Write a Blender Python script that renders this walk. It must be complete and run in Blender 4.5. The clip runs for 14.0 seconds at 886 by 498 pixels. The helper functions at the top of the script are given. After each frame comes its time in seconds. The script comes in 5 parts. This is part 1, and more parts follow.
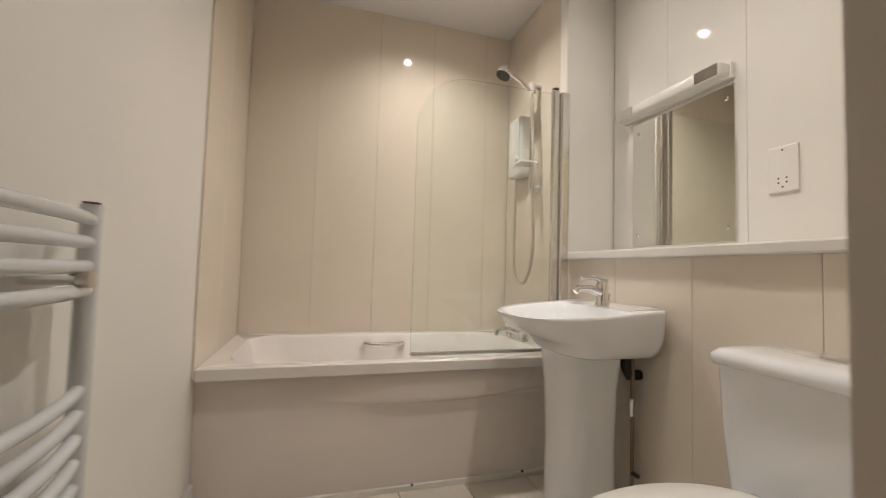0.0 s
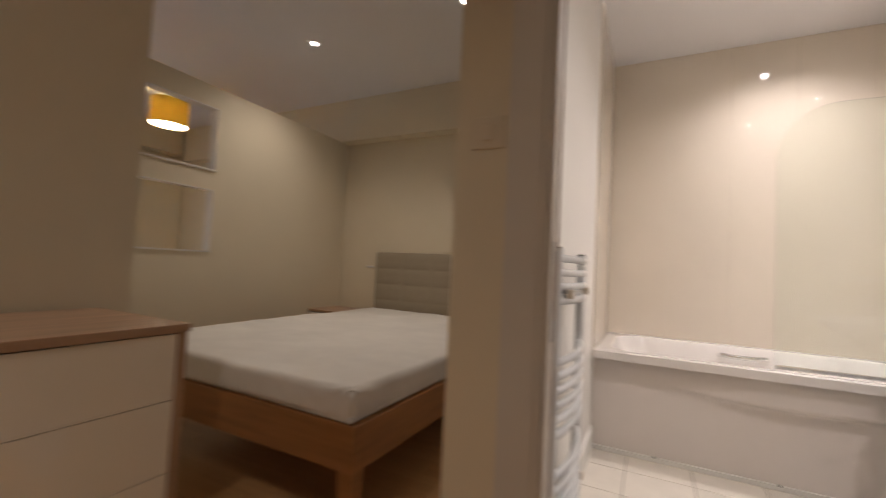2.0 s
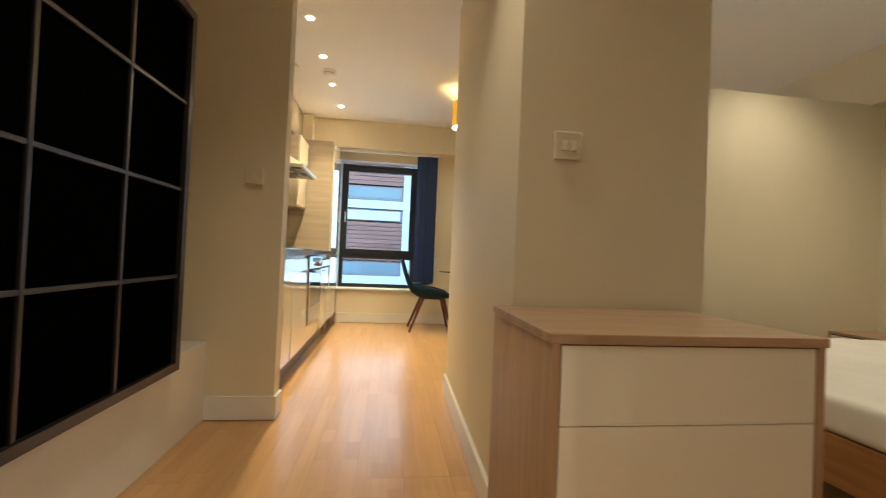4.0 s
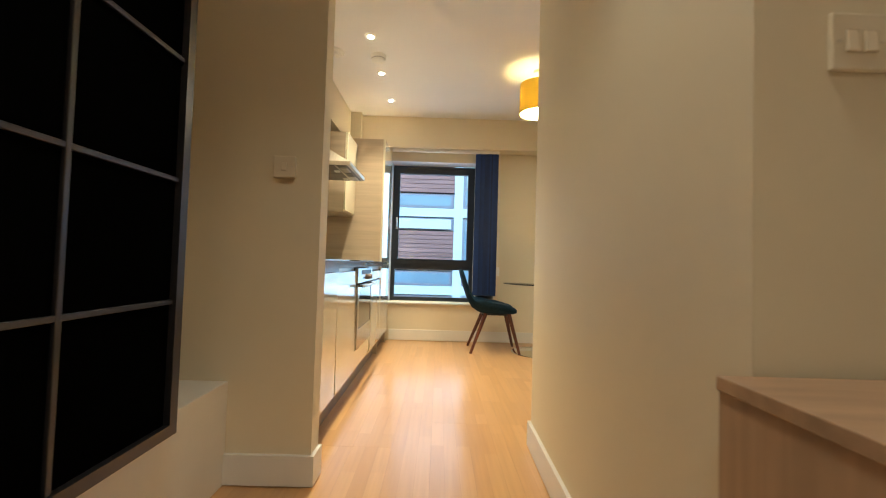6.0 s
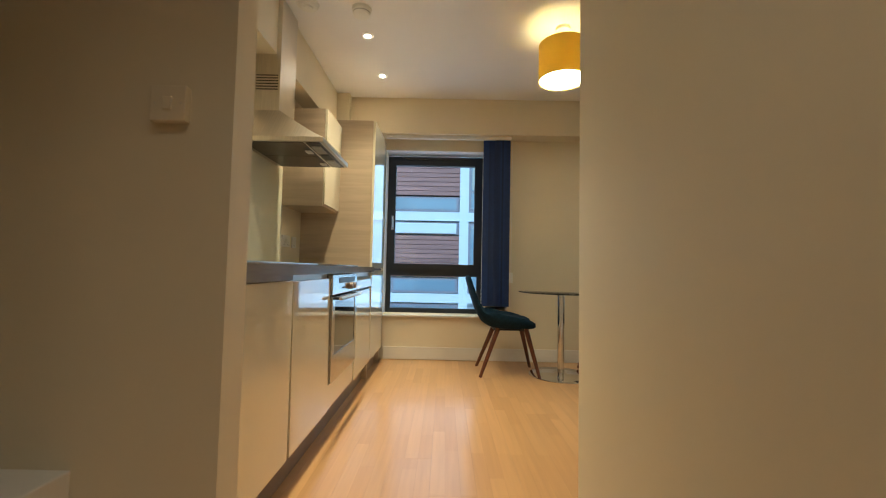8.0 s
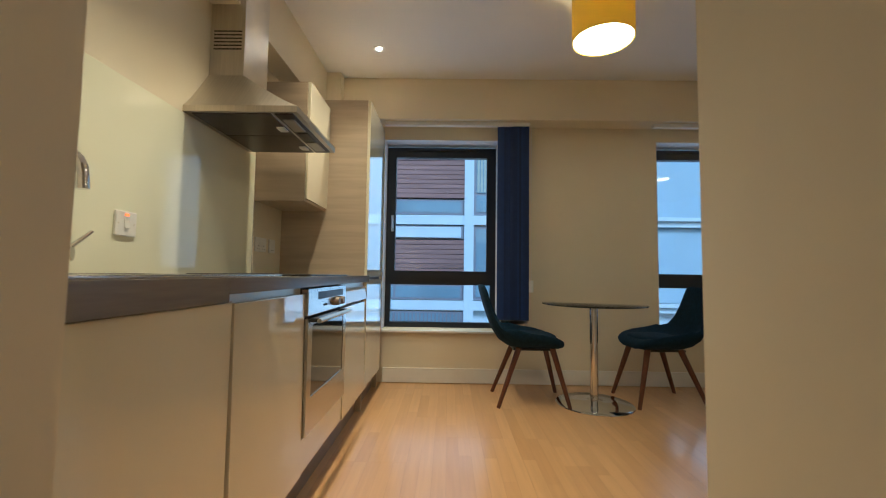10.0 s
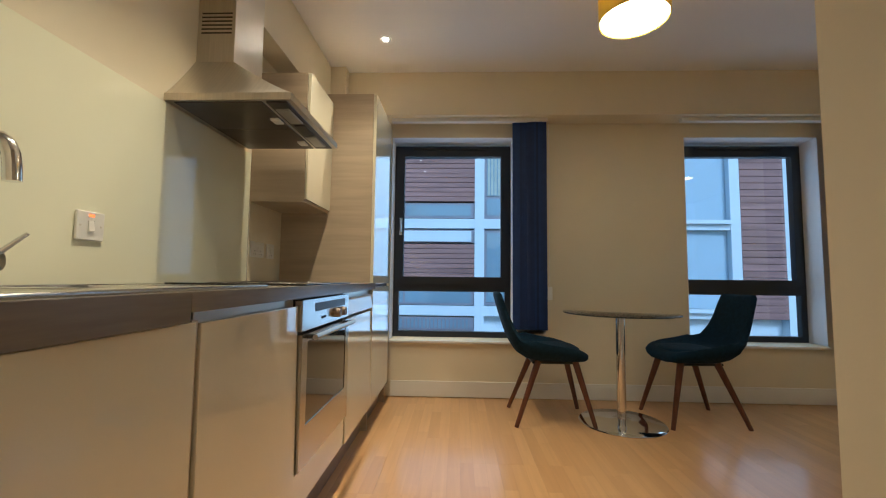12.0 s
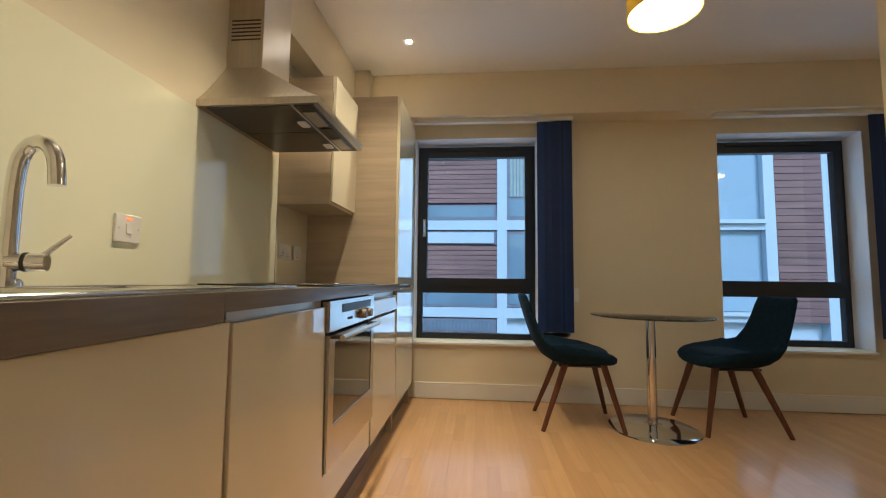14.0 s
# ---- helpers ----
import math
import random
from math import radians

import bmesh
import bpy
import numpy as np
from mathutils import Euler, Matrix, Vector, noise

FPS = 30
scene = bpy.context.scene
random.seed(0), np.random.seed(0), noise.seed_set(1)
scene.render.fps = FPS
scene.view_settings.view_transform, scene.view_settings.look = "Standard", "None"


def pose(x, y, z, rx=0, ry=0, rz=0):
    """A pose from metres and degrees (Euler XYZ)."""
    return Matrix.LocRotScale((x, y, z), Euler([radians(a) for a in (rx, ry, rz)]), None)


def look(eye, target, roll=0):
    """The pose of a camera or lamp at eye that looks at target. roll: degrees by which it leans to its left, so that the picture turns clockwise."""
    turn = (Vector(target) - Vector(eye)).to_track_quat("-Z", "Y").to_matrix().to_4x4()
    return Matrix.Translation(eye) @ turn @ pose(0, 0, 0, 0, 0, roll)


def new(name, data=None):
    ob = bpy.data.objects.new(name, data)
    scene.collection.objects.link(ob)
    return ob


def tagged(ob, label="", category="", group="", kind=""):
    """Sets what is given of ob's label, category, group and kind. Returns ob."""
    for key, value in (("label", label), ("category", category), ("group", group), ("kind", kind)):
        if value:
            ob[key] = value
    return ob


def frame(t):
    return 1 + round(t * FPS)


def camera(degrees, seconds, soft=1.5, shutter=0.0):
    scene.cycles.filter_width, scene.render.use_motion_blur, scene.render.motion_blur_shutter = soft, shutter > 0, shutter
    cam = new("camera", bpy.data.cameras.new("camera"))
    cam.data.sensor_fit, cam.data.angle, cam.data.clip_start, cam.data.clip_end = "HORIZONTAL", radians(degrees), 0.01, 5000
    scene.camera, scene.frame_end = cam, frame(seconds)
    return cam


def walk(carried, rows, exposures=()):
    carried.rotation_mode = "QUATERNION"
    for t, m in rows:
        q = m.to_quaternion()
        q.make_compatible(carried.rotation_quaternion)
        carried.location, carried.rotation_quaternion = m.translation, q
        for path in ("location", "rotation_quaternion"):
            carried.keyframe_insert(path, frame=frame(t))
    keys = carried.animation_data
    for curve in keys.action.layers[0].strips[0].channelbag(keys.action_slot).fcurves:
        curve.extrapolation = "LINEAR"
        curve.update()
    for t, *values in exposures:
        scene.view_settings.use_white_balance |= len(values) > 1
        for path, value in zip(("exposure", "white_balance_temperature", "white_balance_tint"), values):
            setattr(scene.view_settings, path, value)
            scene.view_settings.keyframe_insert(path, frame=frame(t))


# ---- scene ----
cam = camera(94.52, 14.0, soft=1.1, shutter=0.5)
# seconds, eye x y z, yaw, pitch, roll
PATH = [
    (0, 0.182, 0.253, 0.905, -16.70, 2.91, 1.65),
    (0.5, 0.219, 0.054, 0.910, -8.78, 3.29, 1.56),
    (0.9, 0.211, -0.095, 0.910, -2.71, 3.22, 2.13),
    (1.5, 0.135, -0.300, 0.918, 11.68, 2.80, 2.58),
    (2, 0.038, -0.455, 0.932, 26.92, 2.50, 2.79),
    (2.5, -0.046, -0.584, 0.934, 44.93, 1.74, 2.88),
    (3, -0.100, -0.656, 0.929, 61.48, 1.09, 2.87),
    (3.5, -0.145, -0.696, 0.922, 74.38, 1.17, 2.60),
    (4, -0.215, -0.750, 0.903, 82.63, 1.00, 2.41),
    (4.2, -0.250, -0.767, 0.900, 84.20, 1.03, 2.40),
    (5.2, -0.550, -0.815, 0.905, 87.90, 1.50, 2.05),
    (6.5, -0.988, -0.842, 0.914, 90.00, 2.17, 1.66),
    (7, -1.170, -0.837, 0.913, 90.19, 2.32, 1.69),
    (7.5, -1.352, -0.818, 0.909, 89.93, 2.65, 1.26),
    (8, -1.512, -0.803, 0.898, 90.31, 2.85, 1.18),
    (9.3, -1.900, -0.829, 0.912, 90.60, 3.30, 0.95),
    (10.5, -2.184, -0.867, 0.926, 90.89, 3.68, 0.75),
    (11, -2.245, -0.877, 0.930, 91.17, 3.76, 0.75),
    (11.5, -2.285, -0.874, 0.934, 91.48, 3.98, 0.67),
    (12, -2.307, -0.871, 0.936, 92.06, 4.11, 0.64),
    (12.5, -2.317, -0.874, 0.937, 92.79, 4.17, 0.68),
    (13, -2.320, -0.879, 0.936, 93.52, 4.26, 0.65),
    (13.5, -2.320, -0.885, 0.935, 94.36, 4.32, 0.65),
    (14, -2.319, -0.887, 0.933, 95.12, 4.33, 0.62),
]


def gaze(x, y, z, yaw, pitch, roll):
    a, p = radians(yaw), radians(pitch)
    way = Vector((-math.sin(a) * math.cos(p), math.cos(a) * math.cos(p), math.sin(p)))
    return look((x, y, z), Vector((x, y, z)) + way, roll)


EXPOSURES = [(0, 0.0, 6000, 11), (1.2, 0.27, 6050, 13), (2.0, 0.42, 5850, 17), (2.55, 0.8, 5500, 18), (3.0, 0.92, 6450, 10), (3.5, 1.0, 6500, 4), (4.0, 1.15, 6350, 3),
             (6.5, 1.2, 6000, 3), (7.2, 1.0, 6000, 3), (8.0, 0.64, 6000, 3), (10.5, 0.26, 5500, 5), (14, 0.30, 5850, 8)]
walk(cam, [(t, gaze(*row)) for t, *row in PATH], EXPOSURES)

# ---- world and lights ----
world = bpy.data.worlds.new("overcast_sky")
scene.world = world
world.use_nodes = True
wn = world.node_tree
sky = wn.nodes.new("ShaderNodeTexSky")
sky.sky_type = "NISHITA"
sky.sun_disc = False
sky.sun_elevation, sky.sun_rotation = radians(38), radians(70)
sky.air_density, sky.dust_density, sky.ozone_density = 1.4, 0.3, 4.0
wn.nodes["Background"].inputs["Strength"].default_value = 0.15
wn.links.new(sky.outputs["Color"], wn.nodes["Background"].inputs["Color"])
sun_data = bpy.data.lights.new("sun", "SUN")
sun_data.energy, sun_data.angle, sun_data.color = 1.9, radians(20), (0.66, 0.83, 1.0)
sun = new("sun", sun_data)
sun.matrix_world = look((0, 0, 30), (-24.0, -9.0, 10.0))

WARM = (1.0, 0.84, 0.63)


def spot(name, x, y, z, watts, cone=112, blend=0.75, colour=WARM):
    data = bpy.data.lights.new(name, "SPOT")
    data.energy, data.color, data.spot_size, data.spot_blend, data.shadow_soft_size = watts, colour, radians(cone), blend, 0.018
    ob = new(name, data)
    ob.matrix_world = look((x, y, z), (x, y, 0))
    return ob


KITCHEN_SPOTS = [(-3.206, -1.388), (-3.785, -1.388), (-4.37, -1.388), (-4.975, -1.375)]
BED_SPOTS = [(-2.25, 1.755), (-1.01, 1.745)]
BATH_SPOTS = [(0.74, 2.17), (1.21, 1.56), (0.83, 1.02)]
# the hall pair is unseen, added to brighten the hall walls and chest
UNSEEN_HALL_SPOTS = [(-0.25, -1.05), (-1.30, -0.88)]
PENDANTS = [(-4.23, -0.03), (-4.23, 1.85)]
CEIL, BATH_CEIL = 2.56, 2.435
for x, y in KITCHEN_SPOTS:
    spot("spot_lamp", x, y + 0.02, CEIL - 0.012, 50, 94, 0.9, (1.0, 0.80, 0.51))
for x, y in BED_SPOTS:
    spot("spot_lamp", x, y, CEIL - 0.012, 21, 126, 0.9)
for (x, y), watts in zip(UNSEEN_HALL_SPOTS, (14, 18)):
    spot("spot_lamp", x, y, CEIL - 0.012, watts)
for (x, y), watts in zip(BATH_SPOTS, (47, 8, 42)):
    spot("spot_lamp", x, y, BATH_CEIL - 0.012, watts, 142, 1.0, colour=(1.0, 0.87, 0.73))
for x, y in PENDANTS:
    data = bpy.data.lights.new("bulb_lamp", "POINT")
    data.energy, data.color, data.shadow_soft_size = 4.5, (1.0, 0.78, 0.38), 0.04
    new("bulb_lamp", data).location = (x, y, 2.31)

# daylight of the open sky in the two window openings
for y, wide in ((-0.92, 0.83), (1.475, 0.88)):
    for z, tall, watts in ((1.4675, 1.03, 1.9), (0.657, 0.33, 0.62)):
        data = bpy.data.lights.new("window_light", "AREA")
        data.shape, data.size, data.size_y, data.energy, data.color = "RECTANGLE", wide, tall, watts, (0.50, 0.74, 1.0)
        new("window_light", data).matrix_world = look((-5.765, y, z), (0, y, z))


# ---- materials ----
def material(name, colour, rough=0.5, metal=0.0, vary=0.06, scale=6.0, fine=0.0, fine_scale=220.0, coat=0.0, rough_vary=0.0, stretch=(1, 1, 1), spec=0.5, per_object=0.0, dark=None):
    """A surface with soft blotches (vary), fine relief (fine) and uneven gloss (rough_vary)."""
    m = bpy.data.materials.new(name)
    m.use_nodes = True
    nt = m.node_tree
    p = nt.nodes["Principled BSDF"]
    p.inputs["Roughness"].default_value, p.inputs["Metallic"].default_value = rough, metal
    p.inputs["Coat Weight"].default_value, p.inputs["Coat Roughness"].default_value = coat, 0.05
    p.inputs["Specular IOR Level"].default_value = spec
    co = nt.nodes.new("ShaderNodeTexCoord")
    mp = nt.nodes.new("ShaderNodeMapping")
    mp.inputs["Scale"].default_value = stretch
    nt.links.new(co.outputs["Object"], mp.inputs["Vector"])
    big = nt.nodes.new("ShaderNodeTexNoise")
    big.inputs["Scale"].default_value, big.inputs["Detail"].default_value = scale, 6.0
    nt.links.new(mp.outputs["Vector"], big.inputs["Vector"])
    ramp = nt.nodes.new("ShaderNodeValToRGB")
    low = dark or tuple(c * (1 - 2 * vary) for c in colour)
    ramp.color_ramp.elements[0].position, ramp.color_ramp.elements[0].color = 0.3, (*low, 1)
    ramp.color_ramp.elements[1].position, ramp.color_ramp.elements[1].color = 0.7, (*[min(1, c * (1 + vary * 0.5)) for c in colour], 1)
    nt.links.new(big.outputs["Fac"], ramp.inputs["Fac"])
    out = ramp.outputs["Color"]
    if per_object:
        info = nt.nodes.new("ShaderNodeObjectInfo")
        rng = nt.nodes.new("ShaderNodeMapRange")
        rng.inputs["To Min"].default_value, rng.inputs["To Max"].default_value = 1 - per_object, 1 + per_object
        nt.links.new(info.outputs["Random"], rng.inputs["Value"])
        mul = nt.nodes.new("ShaderNodeVectorMath")
        mul.operation = "MULTIPLY"
        nt.links.new(out, mul.inputs[0])
        nt.links.new(rng.outputs["Result"], mul.inputs[1])
        out = mul.outputs[0]
    nt.links.new(out, p.inputs["Base Color"])
    if fine or rough_vary:
        grain = nt.nodes.new("ShaderNodeTexNoise")
        grain.inputs["Scale"].default_value, grain.inputs["Detail"].default_value = fine_scale, 4.0
        nt.links.new(mp.outputs["Vector"], grain.inputs["Vector"])
        if fine:
            bump = nt.nodes.new("ShaderNodeBump")
            bump.inputs["Strength"].default_value, bump.inputs["Distance"].default_value = fine, 0.002
            nt.links.new(grain.outputs["Fac"], bump.inputs["Height"])
            nt.links.new(bump.outputs["Normal"], p.inputs["Normal"])
        if rough_vary:
            rr = nt.nodes.new("ShaderNodeMapRange")
            rr.inputs["To Min"].default_value, rr.inputs["To Max"].default_value = max(0.02, rough - rough_vary), rough + rough_vary
            nt.links.new(big.outputs["Fac"], rr.inputs["Value"])
            nt.links.new(rr.outputs["Result"], p.inputs["Roughness"])
    return m


def glass(name, tint, rough=0.0, ior=1.45):
    m = bpy.data.materials.new(name)
    m.use_nodes = True
    p = m.node_tree.nodes["Principled BSDF"]
    p.inputs["Base Color"].default_value = (*tint, 1)
    p.inputs["Transmission Weight"].default_value, p.inputs["Roughness"].default_value, p.inputs["IOR"].default_value = 1.0, rough, ior
    return m


def glow(name, colour, strength):
    m = bpy.data.materials.new(name)
    m.use_nodes = True
    p = m.node_tree.nodes["Principled BSDF"]
    p.inputs["Base Color"].default_value = (*colour, 1)
    p.inputs["Emission Color"].default_value, p.inputs["Emission Strength"].default_value = (*colour, 1), strength
    return m


def laminate():
    """Three-strip beech laminate: strips and joints by a brick pattern in each plank, shifted from plank to plank."""
    m = bpy.data.materials.new("beech_laminate")
    m.use_nodes = True
    nt = m.node_tree
    p = nt.nodes["Principled BSDF"]
    p.inputs["Coat Weight"].default_value, p.inputs["Coat Roughness"].default_value = 0.42, 0.16
    co, info = nt.nodes.new("ShaderNodeTexCoord"), nt.nodes.new("ShaderNodeObjectInfo")
    shift = nt.nodes.new("ShaderNodeVectorMath")
    shift.operation = "SCALE"
    shift.inputs[0].default_value = (37.0, 0.0, 3.0)
    nt.links.new(info.outputs["Random"], shift.inputs["Scale"])
    add = nt.nodes.new("ShaderNodeVectorMath")
    nt.links.new(co.outputs["Object"], add.inputs[0])
    nt.links.new(shift.outputs[0], add.inputs[1])
    brick = nt.nodes.new("ShaderNodeTexBrick")
    brick.offset, brick.offset_frequency = 0.37, 2
    for key, value in (("Scale", 1.0), ("Mortar Size", 0.0008), ("Mortar Smooth", 0.4), ("Brick Width", 0.64), ("Row Height", 0.064)):
        brick.inputs[key].default_value = value
    brick.inputs["Color1"].default_value = (0.64, 0.375, 0.168, 1)
    brick.inputs["Color2"].default_value = (0.55, 0.310, 0.134, 1)
    brick.inputs["Mortar"].default_value = (0.51, 0.29, 0.127, 1)
    nt.links.new(add.outputs[0], brick.inputs["Vector"])
    mp = nt.nodes.new("ShaderNodeMapping")
    mp.inputs["Scale"].default_value = (1.6, 26.0, 2.0)
    nt.links.new(add.outputs[0], mp.inputs["Vector"])
    grain = nt.nodes.new("ShaderNodeTexNoise")
    grain.inputs["Scale"].default_value, grain.inputs["Detail"].default_value = 1.6, 3.0
    nt.links.new(mp.outputs["Vector"], grain.inputs["Vector"])
    tone = nt.nodes.new("ShaderNodeMapRange")
    tone.inputs["To Min"].default_value, tone.inputs["To Max"].default_value = 0.84, 1.12
    nt.links.new(grain.outputs["Fac"], tone.inputs["Value"])
    mul = nt.nodes.new("ShaderNodeVectorMath")
    mul.operation = "MULTIPLY"
    nt.links.new(brick.outputs["Color"], mul.inputs[0])
    nt.links.new(tone.outputs["Result"], mul.inputs[1])
    nt.links.new(mul.outputs[0], p.inputs["Base Color"])
    rough = nt.nodes.new("ShaderNodeMapRange")
    rough.inputs["To Min"].default_value, rough.inputs["To Max"].default_value = 0.27, 0.35
    nt.links.new(grain.outputs["Fac"], rough.inputs["Value"])
    nt.links.new(rough.outputs["Result"], p.inputs["Roughness"])
    return m


def shade_cloth():
    """Yellow drum-shade fabric that lets the bulb through."""
    m = bpy.data.materials.new("yellow_shade_cloth")
    m.use_nodes = True
    nt = m.node_tree
    p = nt.nodes["Principled BSDF"]
    p.inputs["Base Color"].default_value, p.inputs["Roughness"].default_value = (0.66, 0.50, 0.09, 1), 0.8
    tr = nt.nodes.new("ShaderNodeBsdfTranslucent")
    tr.inputs["Color"].default_value = (0.85, 0.68, 0.15, 1)
    mix = nt.nodes.new("ShaderNodeMixShader")
    mix.inputs["Fac"].default_value = 0.22
    nt.links.new(p.outputs["BSDF"], mix.inputs[1])
    nt.links.new(tr.outputs["BSDF"], mix.inputs[2])
    nt.links.new(mix.outputs["Shader"], nt.nodes["Material Output"].inputs["Surface"])
    return m


M_WALL = material("cream_wall_paint", (0.745, 0.665, 0.505), 0.62, vary=0.02, scale=1.6, fine=0.10, fine_scale=160, rough_vary=0.06)
M_CEIL = material("white_ceiling_paint", (0.81, 0.80, 0.81), 0.75, vary=0.015, scale=1.2, fine=0.06, fine_scale=140)
M_BATHWALL = material("white_bathroom_paint", (0.78, 0.76, 0.72), 0.5, vary=0.015, scale=1.5, fine=0.06, fine_scale=150)
M_TRIM = material("white_gloss_trim", (0.78, 0.76, 0.72), 0.32, vary=0.03, scale=4, fine=0.03, fine_scale=60)
M_JAMB = material("greyed_white_door_frame_paint", (0.66, 0.62, 0.56), 0.42, vary=0.03, scale=3, fine=0.04, fine_scale=90)
M_PVC = material("cream_pvc_panel", (0.74, 0.67, 0.57), 0.045, vary=0.02, scale=2.5, rough_vary=0.015)
M_PVCW = material("white_pvc_panel", (0.80, 0.78, 0.74), 0.045, vary=0.02, scale=2.5, rough_vary=0.015)
M_TILE = material("cream_floor_tile", (0.80, 0.75, 0.66), 0.22, vary=0.03, scale=9, per_object=0.04, rough_vary=0.06)
M_GROUT = material("grey_tile_grout", (0.38, 0.34, 0.29), 0.9, vary=0.15, scale=30)
M_SLAB = material("screed", (0.36, 0.21, 0.10), 0.9)
M_FLOOR = laminate()
M_PORCELAIN = material("white_porcelain", (0.83, 0.845, 0.87), 0.07, vary=0.01, coat=0.6)
M_ACRYLIC = material("white_bath_acrylic", (0.80, 0.77, 0.74), 0.14, vary=0.02, scale=3, coat=0.3)
M_BATHPANEL = material("off_white_bath_panel", (0.74, 0.685, 0.645), 0.22, vary=0.02, scale=3)
M_CHROME = material("chrome", (0.80, 0.80, 0.80), 0.09, 1.0, vary=0.03, scale=12, rough_vary=0.03)
M_STEEL = material("brushed_steel", (0.70, 0.65, 0.565), 0.34, 1.0, vary=0.05, scale=5, fine=0.03, fine_scale=300, stretch=(1, 30, 1), rough_vary=0.06)
M_ALU = material("satin_aluminium", (0.78, 0.77, 0.75), 0.24, 1.0, vary=0.03, scale=6, stretch=(20, 20, 1), rough_vary=0.05)
M_STEELH = material("stainless_sink_steel", (0.62, 0.60, 0.57), 0.20, 1.0, vary=0.04, scale=5, rough_vary=0.05)
M_WHITEPLASTIC = material("white_plastic", (0.80, 0.78, 0.74), 0.30, vary=0.02)
M_RADIATOR = material("white_radiator_enamel", (0.66, 0.68, 0.69), 0.25, vary=0.02)
M_BLACKPLASTIC = material("black_plastic", (0.02, 0.02, 0.02), 0.4, vary=0.1)
M_LENS = material("frosted_grey_lens", (0.34, 0.32, 0.28), 0.30, vary=0.05)
M_MIRROR = material("mirror_silver", (0.86, 0.88, 0.84), 0.015, 1.0, vary=0.01)
M_GLOSS = material("cream_gloss_door", (0.81, 0.76, 0.60), 0.03, vary=0.01, scale=2, rough_vary=0.01, spec=0.8, coat=0.9)
M_WORKTOP = material("taupe_worktop_laminate", (0.215, 0.18, 0.135), 0.24, vary=0.07, scale=6, rough_vary=0.04, stretch=(1, 14, 14))
M_GREYOAK = material("pale_greige_oak_laminate", (0.52, 0.42, 0.31), 0.36, vary=0.09, scale=3.0, stretch=(0.6, 0.6, 9), fine=0.05, fine_scale=60)
M_PLINTH = material("brown_plinth_board", (0.25, 0.18, 0.13), 0.45, vary=0.1, scale=5)
M_SPLASH = material("white_glass_splashback", (0.80, 0.79, 0.62), 0.05, vary=0.01, scale=2, spec=0.35)
M_HOB = material("black_ceramic_hob_glass", (0.012, 0.012, 0.013), 0.06, vary=0.1, coat=0.6)
M_OVENGLASS = material("dark_oven_glass", (0.022, 0.017, 0.013), 0.05, vary=0.1, coat=0.5)
M_DARKGREY = material("dark_recess", (0.05, 0.042, 0.035), 0.7, vary=0.1)
M_FRAME = material("anthracite_window_frame", (0.020, 0.025, 0.034), 0.38, vary=0.06, scale=4)
M_GLASS = glass("window_glass", (0.97, 0.99, 1.0))
M_SCREEN = glass("shower_screen_glass", (0.925, 0.972, 0.95))
M_TABLEGLASS = glass("table_glass", (0.95, 0.98, 0.97))
M_GLASSEDGE = material("dark_glass_edge", (0.02, 0.03, 0.03), 0.1, vary=0.05)
M_BLIND = material("navy_blind_fabric", (0.008, 0.030, 0.125), 0.75, vary=0.08, scale=20, fine=0.2, fine_scale=500, per_object=0.35)
M_NAVY = material("dark_teal_chair_fabric", (0.007, 0.027, 0.052), 0.85, vary=0.18, scale=40, fine=0.35, fine_scale=700, spec=0.18)
M_LEG = material("walnut_chair_leg", (0.135, 0.040, 0.018), 0.35, vary=0.2, scale=6, stretch=(8, 8, 1))
M_WALNUT = material("light_walnut_veneer", (0.44, 0.285, 0.18), 0.36, vary=0.14, scale=3.0, stretch=(10, 1.0, 10), fine=0.03, fine_scale=60)
M_WALNUTSIDE = material("light_walnut_veneer_upright", (0.44, 0.285, 0.18), 0.36, vary=0.12, scale=3.0, stretch=(14, 14, 1.0), fine=0.03, fine_scale=60)
M_DRAWER = material("white_gloss_drawer_front", (0.87, 0.83, 0.74), 0.05, vary=0.01, scale=2, coat=0.5)
M_OAKBED = material("honey_oak_bed_frame", (0.36, 0.165, 0.052), 0.40, vary=0.14, scale=3.0, stretch=(1, 1, 12), fine=0.03, fine_scale=60)
M_MATTRESS = material("white_mattress_cover", (0.80, 0.77, 0.72), 0.9, vary=0.04, scale=5, fine=0.45, fine_scale=28)
M_HEADBOARD = material("beige_linen_headboard", (0.35, 0.295, 0.21), 0.9, vary=0.03, scale=60, fine=0.35, fine_scale=600)
M_BLACKPANE = material("dead_black_pane", (0.0015, 0.0015, 0.0015), 0.9, vary=0.05, spec=0.0)
M_SWITCH = material("cream_switch_plate", (0.745, 0.665, 0.52), 0.35, vary=0.02)
M_GRIDBAR = material("dark_steel_glazing_bar", (0.085, 0.08, 0.085), 0.32, 0.8, vary=0.08, scale=8)
M_BARGREY = material("dark_bronze_bar", (0.10, 0.088, 0.08), 0.34, 0.7, vary=0.08, scale=8)
M_SHADE = shade_cloth()
M_DIFFUSER = glow("lit_lamp_diffuser", (1.0, 0.86, 0.60), 15.0)
M_SPOTGLOW = glow("lit_spot_face", (1.0, 0.90, 0.76), 75.0)
M_NEON = glow("red_neon", (1.0, 0.10, 0.02), 3.0)
M_CLAD = material("red_brown_timber_cladding", (0.30, 0.175, 0.165), 0.7, vary=0.16, scale=1.2, stretch=(1, 0.5, 6), per_object=0.12)
